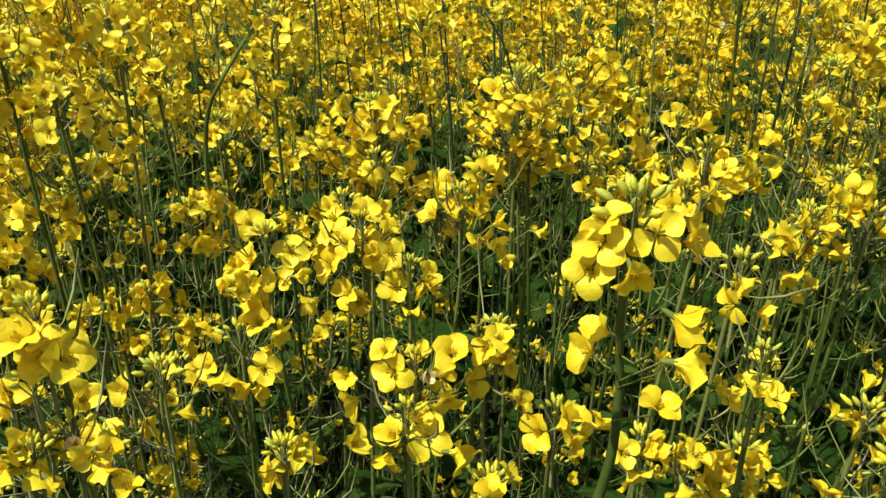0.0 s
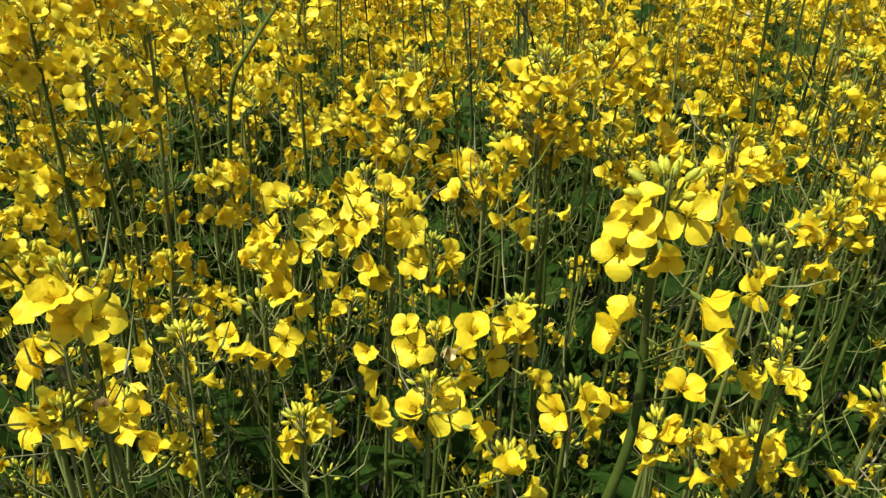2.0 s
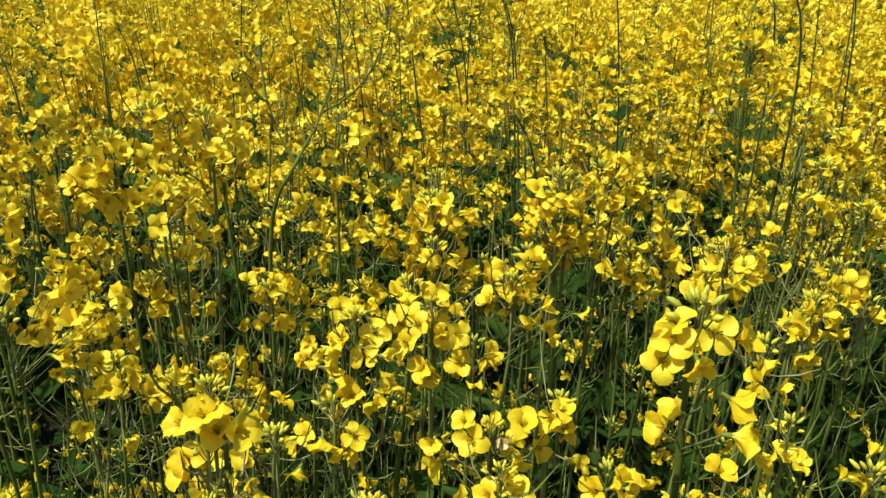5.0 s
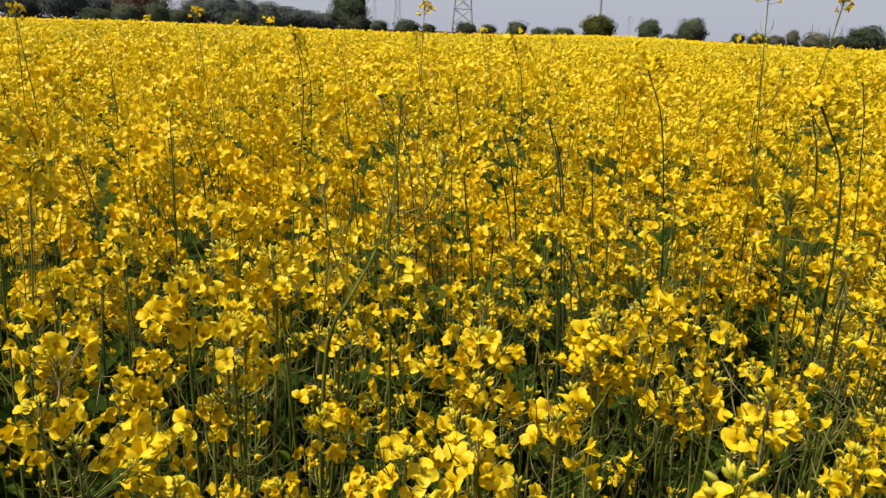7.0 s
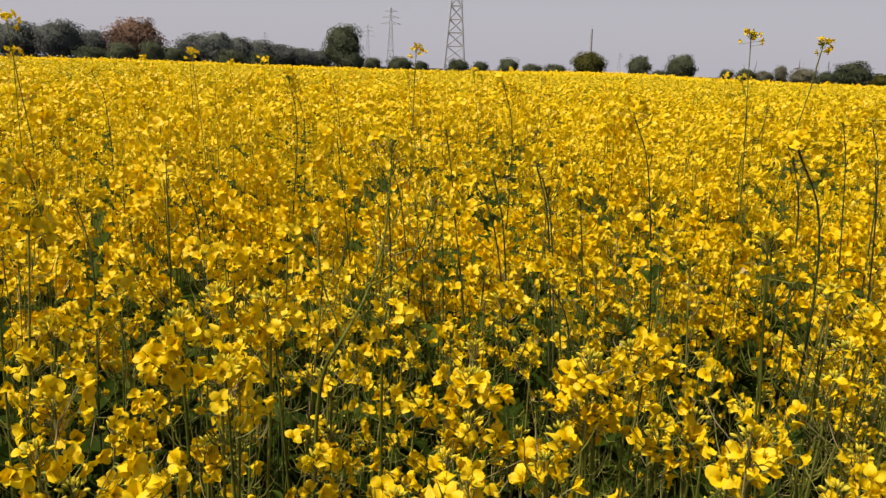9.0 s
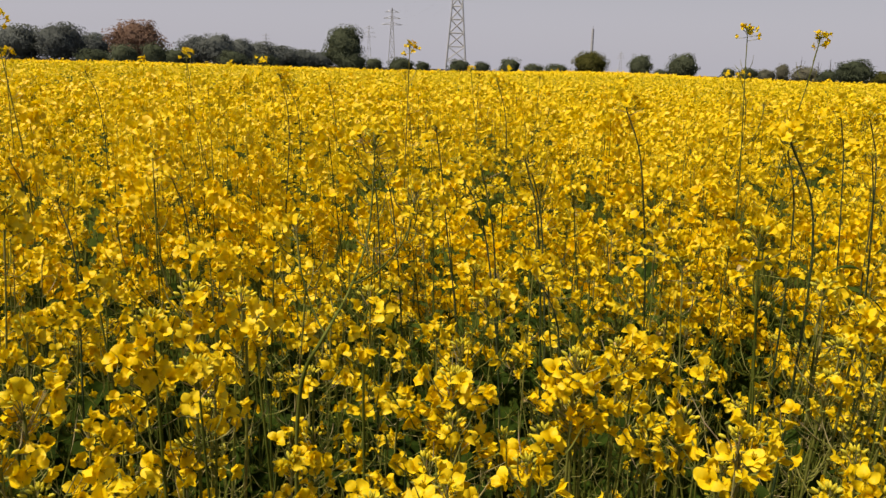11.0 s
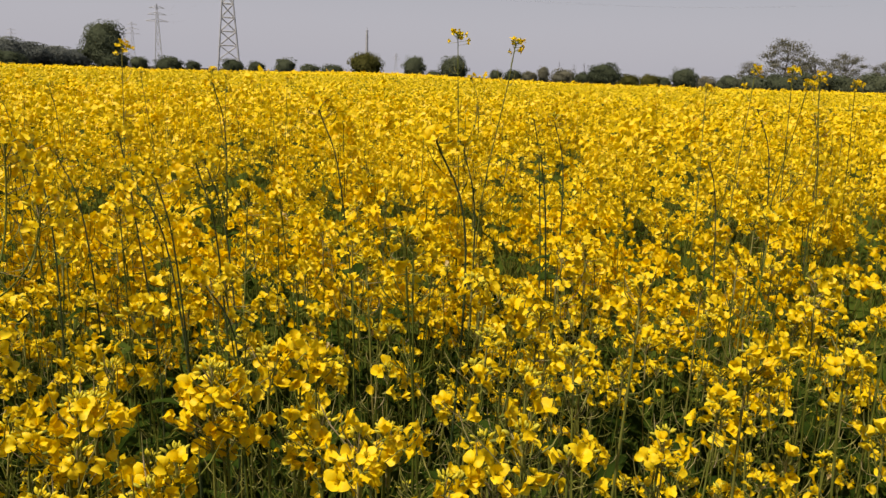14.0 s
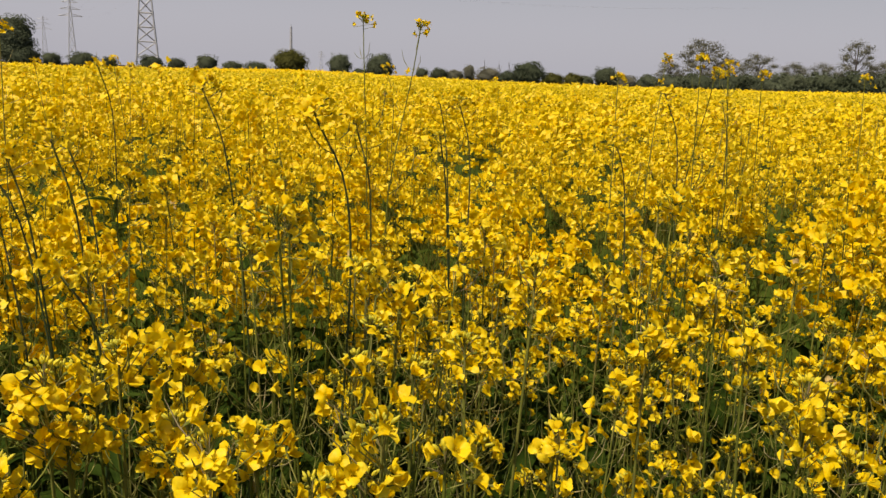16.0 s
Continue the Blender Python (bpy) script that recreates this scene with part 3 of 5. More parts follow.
SHY = ((-0.1648, 0.4211, 1.1527), [
    ((-0.022, -0.001, -0.007), (-0.31, -0.94, 0.16), "half", 0.80), ((0.018, -0.007, -0.016), (-0.25, -0.74, -0.62), "half", 0.95),
    ((-0.055, 0.001, -0.018), (0.81, -0.30, 0.51), "trumpet", 1.10), ((-0.036, -0.009, -0.025), (0.91, -0.23, -0.34), "shut", 0.80)])
CROSS = ((-0.1109, 0.5112, 1.2052), [
    ((0.016, 0.007, -0.013), (0.11, -0.75, 0.65), "open", 1.10), ((-0.009, -0.000, -0.016), (-0.62, -0.49, 0.62), "half", 1.00),
    ((-0.012, 0.000, -0.019), (-0.94, -0.31, -0.10), "trumpet", 0.85), ((0.007, -0.005, -0.028), (-0.13, -0.91, 0.39), "dished", 1.00),
    ((0.021, -0.019, -0.019), (0.97, -0.22, 0.11), "trumpet", 0.75), ((-0.001, 0.008, 0.001), (0.00, -0.32, 0.95), "half", 0.80),
    ((-0.026, -0.008, -0.036), (0.95, -0.32, 0.00), "trumpet", 1.00), ((-0.013, 0.016, 0.005), (0.00, -0.76, 0.65), "open", 1.05)])
CROWD = ((-0.0469, 0.5502, 1.1975), [
    ((-0.020, 0.007, 0.002), (-0.22, -0.44, 0.87), "dished", 1.15), ((0.002, 0.007, 0.006), (0.22, -0.44, 0.87), "half", 1.00),
    ((-0.011, -0.007, -0.010), (-0.38, -0.77, 0.51), "dished", 1.00), ((0.003, 0.005, -0.013), (0.11, -0.65, 0.75), "open", 1.00),
    ((0.020, -0.001, -0.003), (0.49, -0.49, 0.73), "half", 0.70), ((0.021, -0.009, -0.018), (0.25, -0.89, 0.38), "dished", 1.10),
    ((-0.020, -0.020, -0.022), (-0.68, -0.68, 0.27), "half", 1.05), ((0.008, -0.003, -0.022), (0.16, -0.99, 0.00), "half", 0.90)])
ROUND = ((-0.0111, 0.5351, 1.1678), [
    ((-0.011, 0.008, -0.017), (0.00, -0.81, 0.58), "dished", 1.20), ((0.011, -0.010, 0.001), (0.73, -0.49, 0.49), "half", 0.90),
    ((0.004, 0.000, -0.011), (0.76, -0.64, -0.13), "half", 0.90), ((0.011, -0.007, -0.006), (0.97, -0.22, -0.11), "trumpet", 0.80),
    ((-0.043, -0.013, -0.012), (-0.66, -0.53, 0.53), "half", 1.00), ((-0.067, -0.012, -0.016), (-0.78, -0.44, -0.44), "trumpet", 1.00),
    ((-0.039, -0.004, -0.023), (0.32, -0.95, 0.00), "half", 0.90), ((0.007, -0.007, -0.026), (-0.23, -0.34, -0.91), "trumpet", 0.85)])
CORNER = ((-0.1849, 0.3337, 1.2472), [
    ((-0.001, -0.013, -0.006), (-0.11, -0.44, 0.89), "half", 1.05), ((0.004, -0.007, -0.020), (0.12, -0.58, 0.81), "half", 1.00),
    ((0.017, -0.017, -0.012), (0.68, -0.57, 0.46), "half", 1.05), ((-0.016, -0.003, -0.017), (-0.49, -0.62, 0.62), "half", 0.90),
    ((0.002, -0.006, -0.009), (0.00, -0.41, 0.91), "dished", 0.90)])
EDGE = ((-0.1856, 0.3190, 1.2162), [
    ((-0.014, 0.003, -0.011), (-0.62, -0.62, 0.49), "half", 1.00), ((-0.007, 0.006, -0.009), (0.35, -0.46, 0.81), "trumpet", 0.60),
    ((-0.012, 0.002, -0.004), (-0.24, -0.84, 0.48), "dished", 0.90)])
PAIR = ((-0.1758, 0.3258, 1.1846), [
    ((-0.012, 0.007, -0.009), (-0.43, -0.86, 0.29), "half", 0.95), ((0.003, -0.006, -0.003), (0.25, -0.62, 0.74), "wilted", 0.80),
    ((0.014, -0.011, -0.002), (0.16, -0.99, 0.00), "half", 0.85), ((0.017, -0.004, -0.011), (0.42, -0.32, 0.85), "trumpet", 0.85),
    ((0.018, -0.015, -0.006), (0.27, -0.68, -0.68), "half", 0.75), ((0.030, -0.018, -0.021), (0.00, -0.20, 0.98), "trumpet", 0.70)])
BASE = ((-0.1853, 0.3046, 1.1860), [
    ((-0.011, -0.000, 0.007), (0.94, -0.31, 0.10), "trumpet", 0.80), ((0.002, 0.001, 0.001), (-0.32, -0.42, -0.85), "half", 1.10),
    ((-0.008, -0.007, 0.003), (-0.57, -0.71, 0.42), "half", 0.90), ((0.010, -0.012, 0.000), (0.71, -0.42, -0.57), "shut", 0.60)])
_r = random.Random(7)


def raceme_plant(r, tip, own, path=None, thick=0.0028, buds=0.85, leaves=2):
    """A plant whose top raceme carries the given flowers."""
    if path is None:
        x, y, z = tip
        path = through_points([(x + r.uniform(-0.06, 0.03), y + r.uniform(0.02, 0.09), 0.0), (x + r.uniform(-0.03, 0.02), y + r.uniform(0.01, 0.05), z * 0.6), (x + r.uniform(-0.008, 0.004), y + 0.004, z * 0.94), tip], 5)
    near_plant(r, path, heads=0, size=1.0, pods=8, own=own, leaves=leaves, thick=thick, buds=buds)


raceme_plant(_r, *TRI, through_points([(-0.02, 0.50, 0.0), (0.045, 0.37, 0.85), (0.090, 0.333, 1.113), (0.098, 0.331, 1.19), (0.092, 0.325, 1.25), TRI[0]], 5), 0.0040, 1.4, 0)
for _tip, _own in (FORK, LOW, MANY, TUFT, GREEN, SHY, CROSS, CROWD, ROUND, CORNER, EDGE, PAIR, BASE):
    raceme_plant(_r, _tip, _own, buds=1.15 if _own in (GREEN[1], SHY[1]) else 0.85)
# looser racemes a step further in: the tip; then the place of each flower from it and how it hangs
FACING = {"o": ("open", (-0.1, -0.75, 0.6)), "r": ("half", (0.8, -0.4, 0.35)), "u": ("trumpet", (0.2, -0.35, 0.9)), "d": ("half", (0.35, -0.5, -0.55)), "l": ("half", (-0.6, -0.5, 0.35))}
RACEMES = [
    ((0.590, 0.747, 1.329), [(0.007, -0.011, -0.019, "o"), (-0.013, 0.004, -0.004, "r"), (-0.019, 0.003, -0.029, "r"), (-0.020, 0.006, -0.048, "r"), (0.004, 0.002, 0.010, "u"), (0.021, 0.001, -0.008, "r"), (0.013, -0.034, 0.005, "r"), (-0.006, -0.019, -0.044, "d"), (-0.023, 0.013, -0.021, "l"), (0.014, -0.015, -0.036, "r")]),
    ((1.059, 0.991, 1.215), [(-0.009, 0.009, -0.009, "r"), (-0.018, -0.023, -0.005, "o"), (0.011, -0.014, 0.001, "r"), (0.018, -0.029, -0.010, "r"), (-0.033, -0.001, -0.015, "l"), (-0.009, -0.009, -0.026, "d")]),
    ((0.696, 0.663, 1.265), [(-0.027, -0.020, 0.014, "r"), (-0.016, -0.017, 0.002, "o"), (-0.005, -0.015, 0.014, "r"), (0.022, 0.004, 0.009, "r"), (0.017, -0.006, -0.012, "d"), (0.014, -0.028, 0.007, "r"), (0.051, -0.010, 0.008, "r"), (0.038, -0.037, 0.005, "r"), (0.019, -0.015, -0.023, "d"), (-0.031, -0.018, -0.004, "l")]),
    ((0.445, 0.744, 1.223), [(-0.008, -0.029, 0.004, "o"), (0.013, -0.000, -0.014, "r")]),
    ((0.382, 0.755, 1.232), [(0.000, -0.022, 0.001, "u"), (0.003, -0.025, -0.008, "r"), (-0.030, 0.012, -0.042, "l"), (-0.038, 0.008, -0.050, "d"), (-0.025, -0.017, -0.026, "r")]),
    ((0.083, 0.683, 1.275), [(0.024, 0.002, -0.010, "r"), (0.032, -0.019, -0.006, "r"), (-0.019, 0.002, -0.009, "l"), (-0.010, -0.023, -0.017, "o"), (-0.036, 0.016, -0.025, "r"), (-0.017, -0.004, -0.037, "r"), (0.015, 0.003, -0.018, "r"), (0.023, -0.009, -0.047, "d")]),
    ((0.575, 0.640, 1.182), [(-0.013, -0.014, 0.004, "u"), (-0.018, -0.013, -0.013, "o"), (-0.001, -0.023, 0.007, "r"), (0.004, -0.029, -0.007, "d"), (-0.033, -0.021, -0.010, "l"), (-0.008, -0.026, -0.045, "d")]),
    ((0.781, 0.682, 1.113), [(-0.002, -0.008, -0.019, "o"), (-0.018, -0.022, 0.018, "u"), (-0.024, 0.003, -0.014, "l"), (0.014, -0.023, -0.009, "r"), (0.013, -0.029, -0.030, "d")]),
    ((0.312, 0.418, 1.310), [(-0.018, 0.004, -0.030, "o"), (-0.023, -0.003, 0.002, "r"), (-0.014, -0.013, 0.001, "r"), (-0.000, -0.015, -0.022, "d"), (-0.002, 0.002, 0.006, "r"), (-0.001, -0.023, 0.030, "u"), (-0.010, 0.017, 0.012, "r")]),
    ((0.212, 0.566, 1.246), [(0.002, -0.031, 0.001, "o"), (0.004, 0.001, 0.004, "u"), (-0.003, 0.004, -0.013, "l"), (-0.003, -0.033, -0.013, "d"), (0.024, -0.004, 0.002, "r")]),
    ((-0.034, 0.723, 1.235), [(-0.011, -0.015, -0.011, "o"), (0.003, -0.010, -0.011, "r"), (-0.008, -0.028, 0.007, "u"), (0.026, -0.039, -0.003, "r"), (-0.017, -0.018, 0.001, "l")]),
    ((0.668, 0.412, 1.302), [(0.010, 0.008, -0.001, "r"), (-0.014, -0.020, -0.005, "o"), (-0.007, 0.000, -0.018, "d"), (0.015, -0.003, -0.037, "r"), (0.006, 0.001, -0.036, "r"), (-0.003, -0.026, -0.048, "d"), (-0.036, -0.007, -0.011, "u")]),
    ((-0.042, 0.666, 1.207), [(-0.004, -0.008, -0.005, "o"), (0.022, -0.007, -0.012, "r"), (0.046, -0.043, -0.006, "r")]),
    ((0.845, 0.669, 1.260), [(-0.006, 0.001, -0.013, "r"), (-0.018, 0.005, -0.021, "l"), (0.014, -0.002, -0.021, "r"), (-0.021, -0.024, 0.000, "u"), (-0.000, 0.004, -0.030, "d")]),
    ((0.049, 0.638, 1.211), [(-0.008, -0.025, 0.004, "r"), (0.004, -0.017, 0.004, "u"), (0.008, -0.008, -0.006, "r"), (-0.004, 0.005, -0.024, "d"), (-0.024, -0.011, -0.007, "l")]),
    ((0.189, 0.652, 1.226), [(0.008, -0.000, -0.031, "o"), (-0.001, -0.010, -0.011, "u"), (-0.009, -0.011, 0.021, "l"), (-0.017, -0.012, 0.004, "r")]),
    ((-0.340, 0.653, 1.315), [(-0.016, -0.029, -0.024, "r"), (0.001, -0.031, -0.014, "d"), (-0.006, -0.026, -0.005, "r"), (0.003, -0.001, 0.002, "u"), (0.013, 0.011, -0.004, "r"), (0.016, -0.024, -0.001, "r"), (-0.022, -0.035, -0.028, "l"), (-0.005, 0.001, -0.044, "d"), (-0.004, -0.020, -0.051, "r"), (0.023, -0.025, -0.048, "r")]),
    ((-0.301, 0.659, 1.340), [(0.001, -0.028, -0.029, "r"), (0.011, -0.012, -0.028, "r"), (-0.007, 0.002, -0.010, "r"), (0.006, -0.012, -0.002, "u")]),
    ((-0.257, 0.677, 1.332), [(-0.014, -0.015, -0.009, "r"), (0.018, -0.033, -0.017, "o"), (-0.005, 0.006, -0.009, "u"), (0.012, -0.029, 0.002, "r"), (0.020, -0.012, -0.012, "r"), (-0.006, -0.003, -0.034, "d")]),
    ((-0.135, 0.755, 1.316), [(0.018, -0.027, -0.009, "o"), (0.001, -0.006, -0.026, "r"), (-0.012, 0.001, -0.039, "r"), (0.021, -0.013, -0.040, "r"), (-0.005, -0.010, -0.055, "d"), (-0.019, -0.033, -0.028, "r"), (0.007, -0.013, -0.002, "u")]),
    ((-0.042, 0.687, 1.249), [(0.017, -0.027, -0.009, "o"), (-0.003, 0.003, -0.009, "r"), (0.008, -0.017, 0.005, "u"), (0.030, -0.013, -0.008, "r"), (-0.030, 0.011, -0.004, "l"), (-0.029, 0.001, -0.022, "r"), (-0.023, 0.004, -0.031, "d"), (-0.026, -0.020, -0.035, "r"), (-0.025, -0.021, -0.047, "d")]),
    ((-0.067, 0.621, 1.186), [(-0.011, -0.001, -0.006, "u"), (0.014, -0.010, 0.001, "u"), (-0.016, -0.021, -0.011, "d"), (0.017, -0.018, -0.020, "r"), (-0.037, -0.032, -0.030, "d"), (-0.005, -0.021, -0.028, "o"), (0.030, 0.004, -0.032, "r"), (-0.034, 0.005, -0.023, "l")]),
    ((-0.207, 0.810, 1.118), [(0.013, -0.009, -0.023, "o"), (-0.012, -0.015, -0.025, "l"), (0.037, -0.013, 0.014, "r"), (0.052, -0.029, -0.008, "r"), (-0.016, -0.013, 0.027, "u")]),
    ((0.095, 0.692, 1.268), [(-0.014, 0.002, -0.006, "r"), (-0.031, 0.001, -0.025, "l"), (-0.008, -0.019, -0.016, "r"), (-0.007, -0.006, -0.038, "d"), (-0.034, -0.007, -0.041, "l"), (-0.019, -0.014, -0.054, "r"), (-0.008, -0.014, -0.050, "d")]),
    ((0.141, 0.743, 1.267), [(-0.004, 0.001, -0.005, "o"), (-0.010, -0.019, -0.018, "r"), (0.006, -0.007, -0.026, "r"), (0.013, -0.016, 0.012, "u"), (0.028, -0.007, 0.012, "r"), (0.028, -0.001, -0.013, "d")]),
    ((0.261, 0.675, 1.198), [(0.005, -0.006, -0.022, "o"), (-0.023, -0.020, -0.006, "l"), (0.005, 0.008, -0.007, "r"), (-0.011, -0.011, -0.033, "d"), (0.032, -0.006, -0.001, "r")]),
    ((0.176, 0.722, 1.179), [(0.000, -0.031, -0.004, "r"), (-0.009, -0.011, -0.014, "l"), (0.000, -0.025, -0.020, "d"), (-0.005, 0.000, 0.008, "r"), (-0.018, -0.003, 0.032, "r"), (-0.042, 0.010, 0.023, "r")]),
    ((-0.463, 0.633, 1.232), [(-0.011, -0.001, 0.008, "r"), (-0.028, 0.003, -0.003, "l"), (0.003, -0.011, 0.021, "r"), (0.025, 0.002, 0.020, "r"), (0.032, 0.001, -0.000, "r"), (-0.011, -0.001, -0.025, "d"), (-0.018, -0.021, -0.022, "l"), (0.003, -0.003, -0.034, "d")]),
    ((-0.394, 0.521, 1.198), [(0.017, 0.005, -0.009, "r"), (0.033, -0.001, 0.001, "r"), (0.025, 0.013, 0.006, "r"), (-0.024, 0.008, -0.012, "l"), (0.054, -0.001, 0.031, "r"), (0.071, -0.002, 0.024, "d"), (0.063, -0.021, 0.011, "u")]),
    ((-0.429, 0.529, 1.229), [(-0.013, 0.005, -0.000, "u"), (-0.009, 0.006, -0.014, "r"), (0.013, -0.012, -0.009, "r"), (-0.019, -0.004, -0.015, "l"), (-0.004, -0.008, -0.034, "l"), (0.020, -0.002, -0.009, "r")]),
    ((0.016, 0.719, 1.167), [(-0.024, -0.023, 0.002, "r"), (-0.003, -0.000, -0.012, "r"), (0.015, -0.007, -0.005, "r"), (-0.019, -0.002, -0.002, "u"), (0.025, -0.019, -0.026, "r"), (0.010, -0.014, -0.040, "l"), (0.036, -0.005, -0.030, "r")]),
    ((-0.318, 0.669, 1.170), [(0.009, -0.007, -0.017, "o"), (-0.004, -0.001, -0.004, "r"), (-0.022, -0.030, 0.000, "l"), (0.009, -0.028, -0.018, "d")]),
    ((0.263, 0.667, 1.200), [(-0.005, -0.027, -0.008, "o"), (-0.009, 0.007, -0.010, "r"), (-0.012, -0.021, 0.013, "u"), (0.027, -0.000, 0.002, "r"), (0.002, -0.025, 0.009, "r")]),
    ((0.293, 0.555, 1.200), [(-0.018, -0.020, 0.003, "r"), (0.010, 0.008, -0.011, "r"), (0.002, -0.022, 0.004, "r"), (-0.006, -0.010, -0.015, "d"), (-0.001, -0.018, -0.014, "d")]),
    ((0.253, 0.505, 1.200), [(-0.005, -0.012, 0.000, "u"), (-0.004, -0.015, -0.011, "d"), (-0.015, -0.016, 0.017, "r")]),
    ((0.338, 0.549, 1.200), [(0.007, 0.001, -0.009, "o"), (-0.023, -0.019, 0.021, "r"), (-0.028, -0.014, 0.017, "r"), (-0.028, -0.017, 0.031, "l")]),
    ((0.463, 0.854, 1.281), [(-0.016, -0.023, -0.004, "r"), (-0.001, -0.018, -0.008, "r"), (0.004, -0.002, -0.023, "o"), (0.004, -0.028, -0.027, "d"), (-0.028, -0.032, -0.011, "l"), (-0.007, -0.019, 0.004, "u")]),
    ((0.421, 0.863, 1.298), [(0.006, 0.009, -0.009, "o"), (-0.002, -0.027, 0.006, "r"), (-0.014, -0.011, -0.014, "r")]),
    ((0.211, 0.470, 1.200), [(-0.006, -0.015, 0.002, "d"), (-0.009, -0.009, -0.013, "r"), (-0.011, -0.024, -0.013, "l")]),
    ((0.114, 0.829, 1.210), [(-0.001, -0.005, -0.009, "o"), (0.026, -0.006, 0.010, "r"), (0.045, 0.003, 0.016, "r"), (0.013, -0.002, -0.022, "r"), (-0.022, -0.011, -0.010, "l")]),
    ((0.097, 0.729, 1.200), [(-0.019, -0.029, -0.006, "r"), (-0.006, -0.031, -0.002, "r"), (0.012, 0.002, -0.017, "r"), (-0.025, -0.017, -0.015, "l"), (-0.003, -0.024, 0.001, "u"), (0.023, 0.002, -0.017, "r"), (0.004, -0.015, -0.019, "d")]),
    ((-0.029, 0.841, 1.227), [(-0.000, -0.005, -0.011, "r"), (-0.001, -0.013, -0.043, "o"), (0.015, -0.040, -0.040, "r"), (-0.023, -0.028, -0.026, "l"), (0.024, 0.005, -0.004, "r"), (-0.005, -0.035, -0.018, "d"), (0.012, 0.002, -0.000, "u"), (0.036, -0.029, 0.001, "r")]),
    ((0.029, 0.594, 1.200), [(-0.011, -0.004, -0.007, "r"), (-0.000, -0.003, -0.005, "r"), (0.012, 0.007, -0.007, "r"), (-0.020, 0.000, -0.014, "l"), (0.015, -0.021, -0.022, "d"), (0.023, -0.035, -0.022, "r")]),
    ((-0.284, 0.860, 1.254), [(0.011, -0.028, -0.004, "o"), (-0.018, -0.005, 0.006, "r"), (-0.033, -0.006, 0.006, "l"), (0.024, -0.027, 0.008, "r"), (-0.009, -0.003, -0.025, "d")]),
    ((-0.212, 0.804, 1.200), [(0.002, -0.011, -0.004, "o"), (0.021, 0.003, 0.010, "r"), (0.042, -0.019, 0.010, "r")]),
    ((-0.057, 0.704, 1.200), [(-0.001, -0.021, 0.001, "r"), (-0.003, -0.037, -0.009, "d"), (0.027, -0.025, -0.014, "r"), (0.049, -0.033, -0.022, "r")]),
    ((0.207, 0.833, 1.223), [(-0.012, -0.042, -0.061, "r"), (-0.003, -0.015, 0.001, "u"), (0.022, -0.007, -0.026, "r"), (-0.014, -0.013, -0.046, "r")]),
    ((0.472, 0.787, 1.200), [(-0.019, -0.021, 0.008, "r"), (-0.008, -0.022, -0.015, "d"), (-0.028, -0.042, -0.035, "r")]),
    ((0.355, 0.630, 1.200), [(-0.001, -0.004, -0.004, "r"), (0.010, 0.003, -0.019, "d"), (-0.023, -0.024, -0.001, "r")]),
    ((0.215, 0.606, 1.200), [(0.003, 0.001, -0.003, "r"), (-0.017, -0.020, -0.002, "l"), (0.006, -0.032, 0.001, "r"), (-0.025, 0.012, 0.018, "d")]),
    ((0.088, 0.437, 1.106), [(-0.003, -0.019, 0.006, "r"), (0.003, -0.022, 0.014, "u"), (-0.012, -0.015, -0.000, "l")]),
    ((0.176, 0.419, 1.074), [(-0.011, -0.021, 0.009, "d"), (-0.005, -0.017, 0.027, "u"), (0.005, -0.013, 0.004, "r")]),
    ((-0.095, 0.430, 1.083), [(-0.002, 0.004, -0.011, "r"), (-0.006, -0.002, -0.013, "l"), (0.005, 0.001, -0.003, "u")]),
    ((0.212, 0.422, 1.083), [(-0.008, -0.019, 0.009, "r"), (0.005, -0.007, 0.003, "u"), (-0.020, -0.022, -0.004, "l")]),
    ((0.144, 0.427, 1.089), [(0.001, -0.020, 0.012, "r"), (-0.018, -0.022, 0.013, "u"), (-0.013, -0.023, 0.000, "d")]),
]
for _tip, _rows in RACEMES:
    _own = []
    for _x, _y, _z, _way in _rows:
        _kind, _face = FACING[_way]
        _face = [_c + _r.uniform(-0.3, 0.3) for _c in _face]
        _own.append(((_x, _y, _z), _face, _r.choice((_kind, _kind, "dished", "trumpet")), _r.uniform(0.85, 1.08)))
        for _more in range(_r.choice((0, 1, 1, 2))):
            _own.append(((_x + _r.gauss(0, 0.013), _y + _r.gauss(0.004, 0.012), _z + _r.gauss(-0.004, 0.010)), [_c + _r.uniform(-0.5, 0.5) for _c in WIND], _r.choice(("half", "trumpet", "trumpet", "shut")), _r.uniform(0.7, 0.98)))
    raceme_plant(_r, _tip, _own, buds=1.1)
LEFT = [(-0.369, 0.577, 1.15), (-0.563, 0.784, 1.22), (-0.563, 1.032, 1.25)]
ADDED = [(-0.061, 0.932, 1.22), (-0.4, 0.78, 1.22), (-0.1, 0.74, 1.2), (-0.157, 0.609, 1.12), (-0.146, 0.86, 1.16), (-0.333, 0.8, 1.16), (-0.244, 0.629, 1.1)]
SIDE = [(0.39, 0.50, 1.245)]
LOW_RIGHT = [(0.28, 0.364, 1.13), (0.318, 0.384, 1.12), (0.272, 0.394, 1.14), (-0.3, 0.5, 1.16), (-0.33, 0.56, 1.14)]
stand(_r, FRONT, heads=0, flowers=8, leaves=2)
stand(_r, SPARSE, heads=0, flowers=3, leaves=1, size=0.9, reach_down=0.03)
stand(_r, MIDDLE, heads=1, flowers=12, drop=0.14, spread=0.1)
stand(_r, LEFT + ADDED, heads=1, flowers=12, drop=0.14, spread=0.08)
stand(_r, SIDE, heads=0, flowers=5, lean=0.015, thick=0.0038, leaves=1)
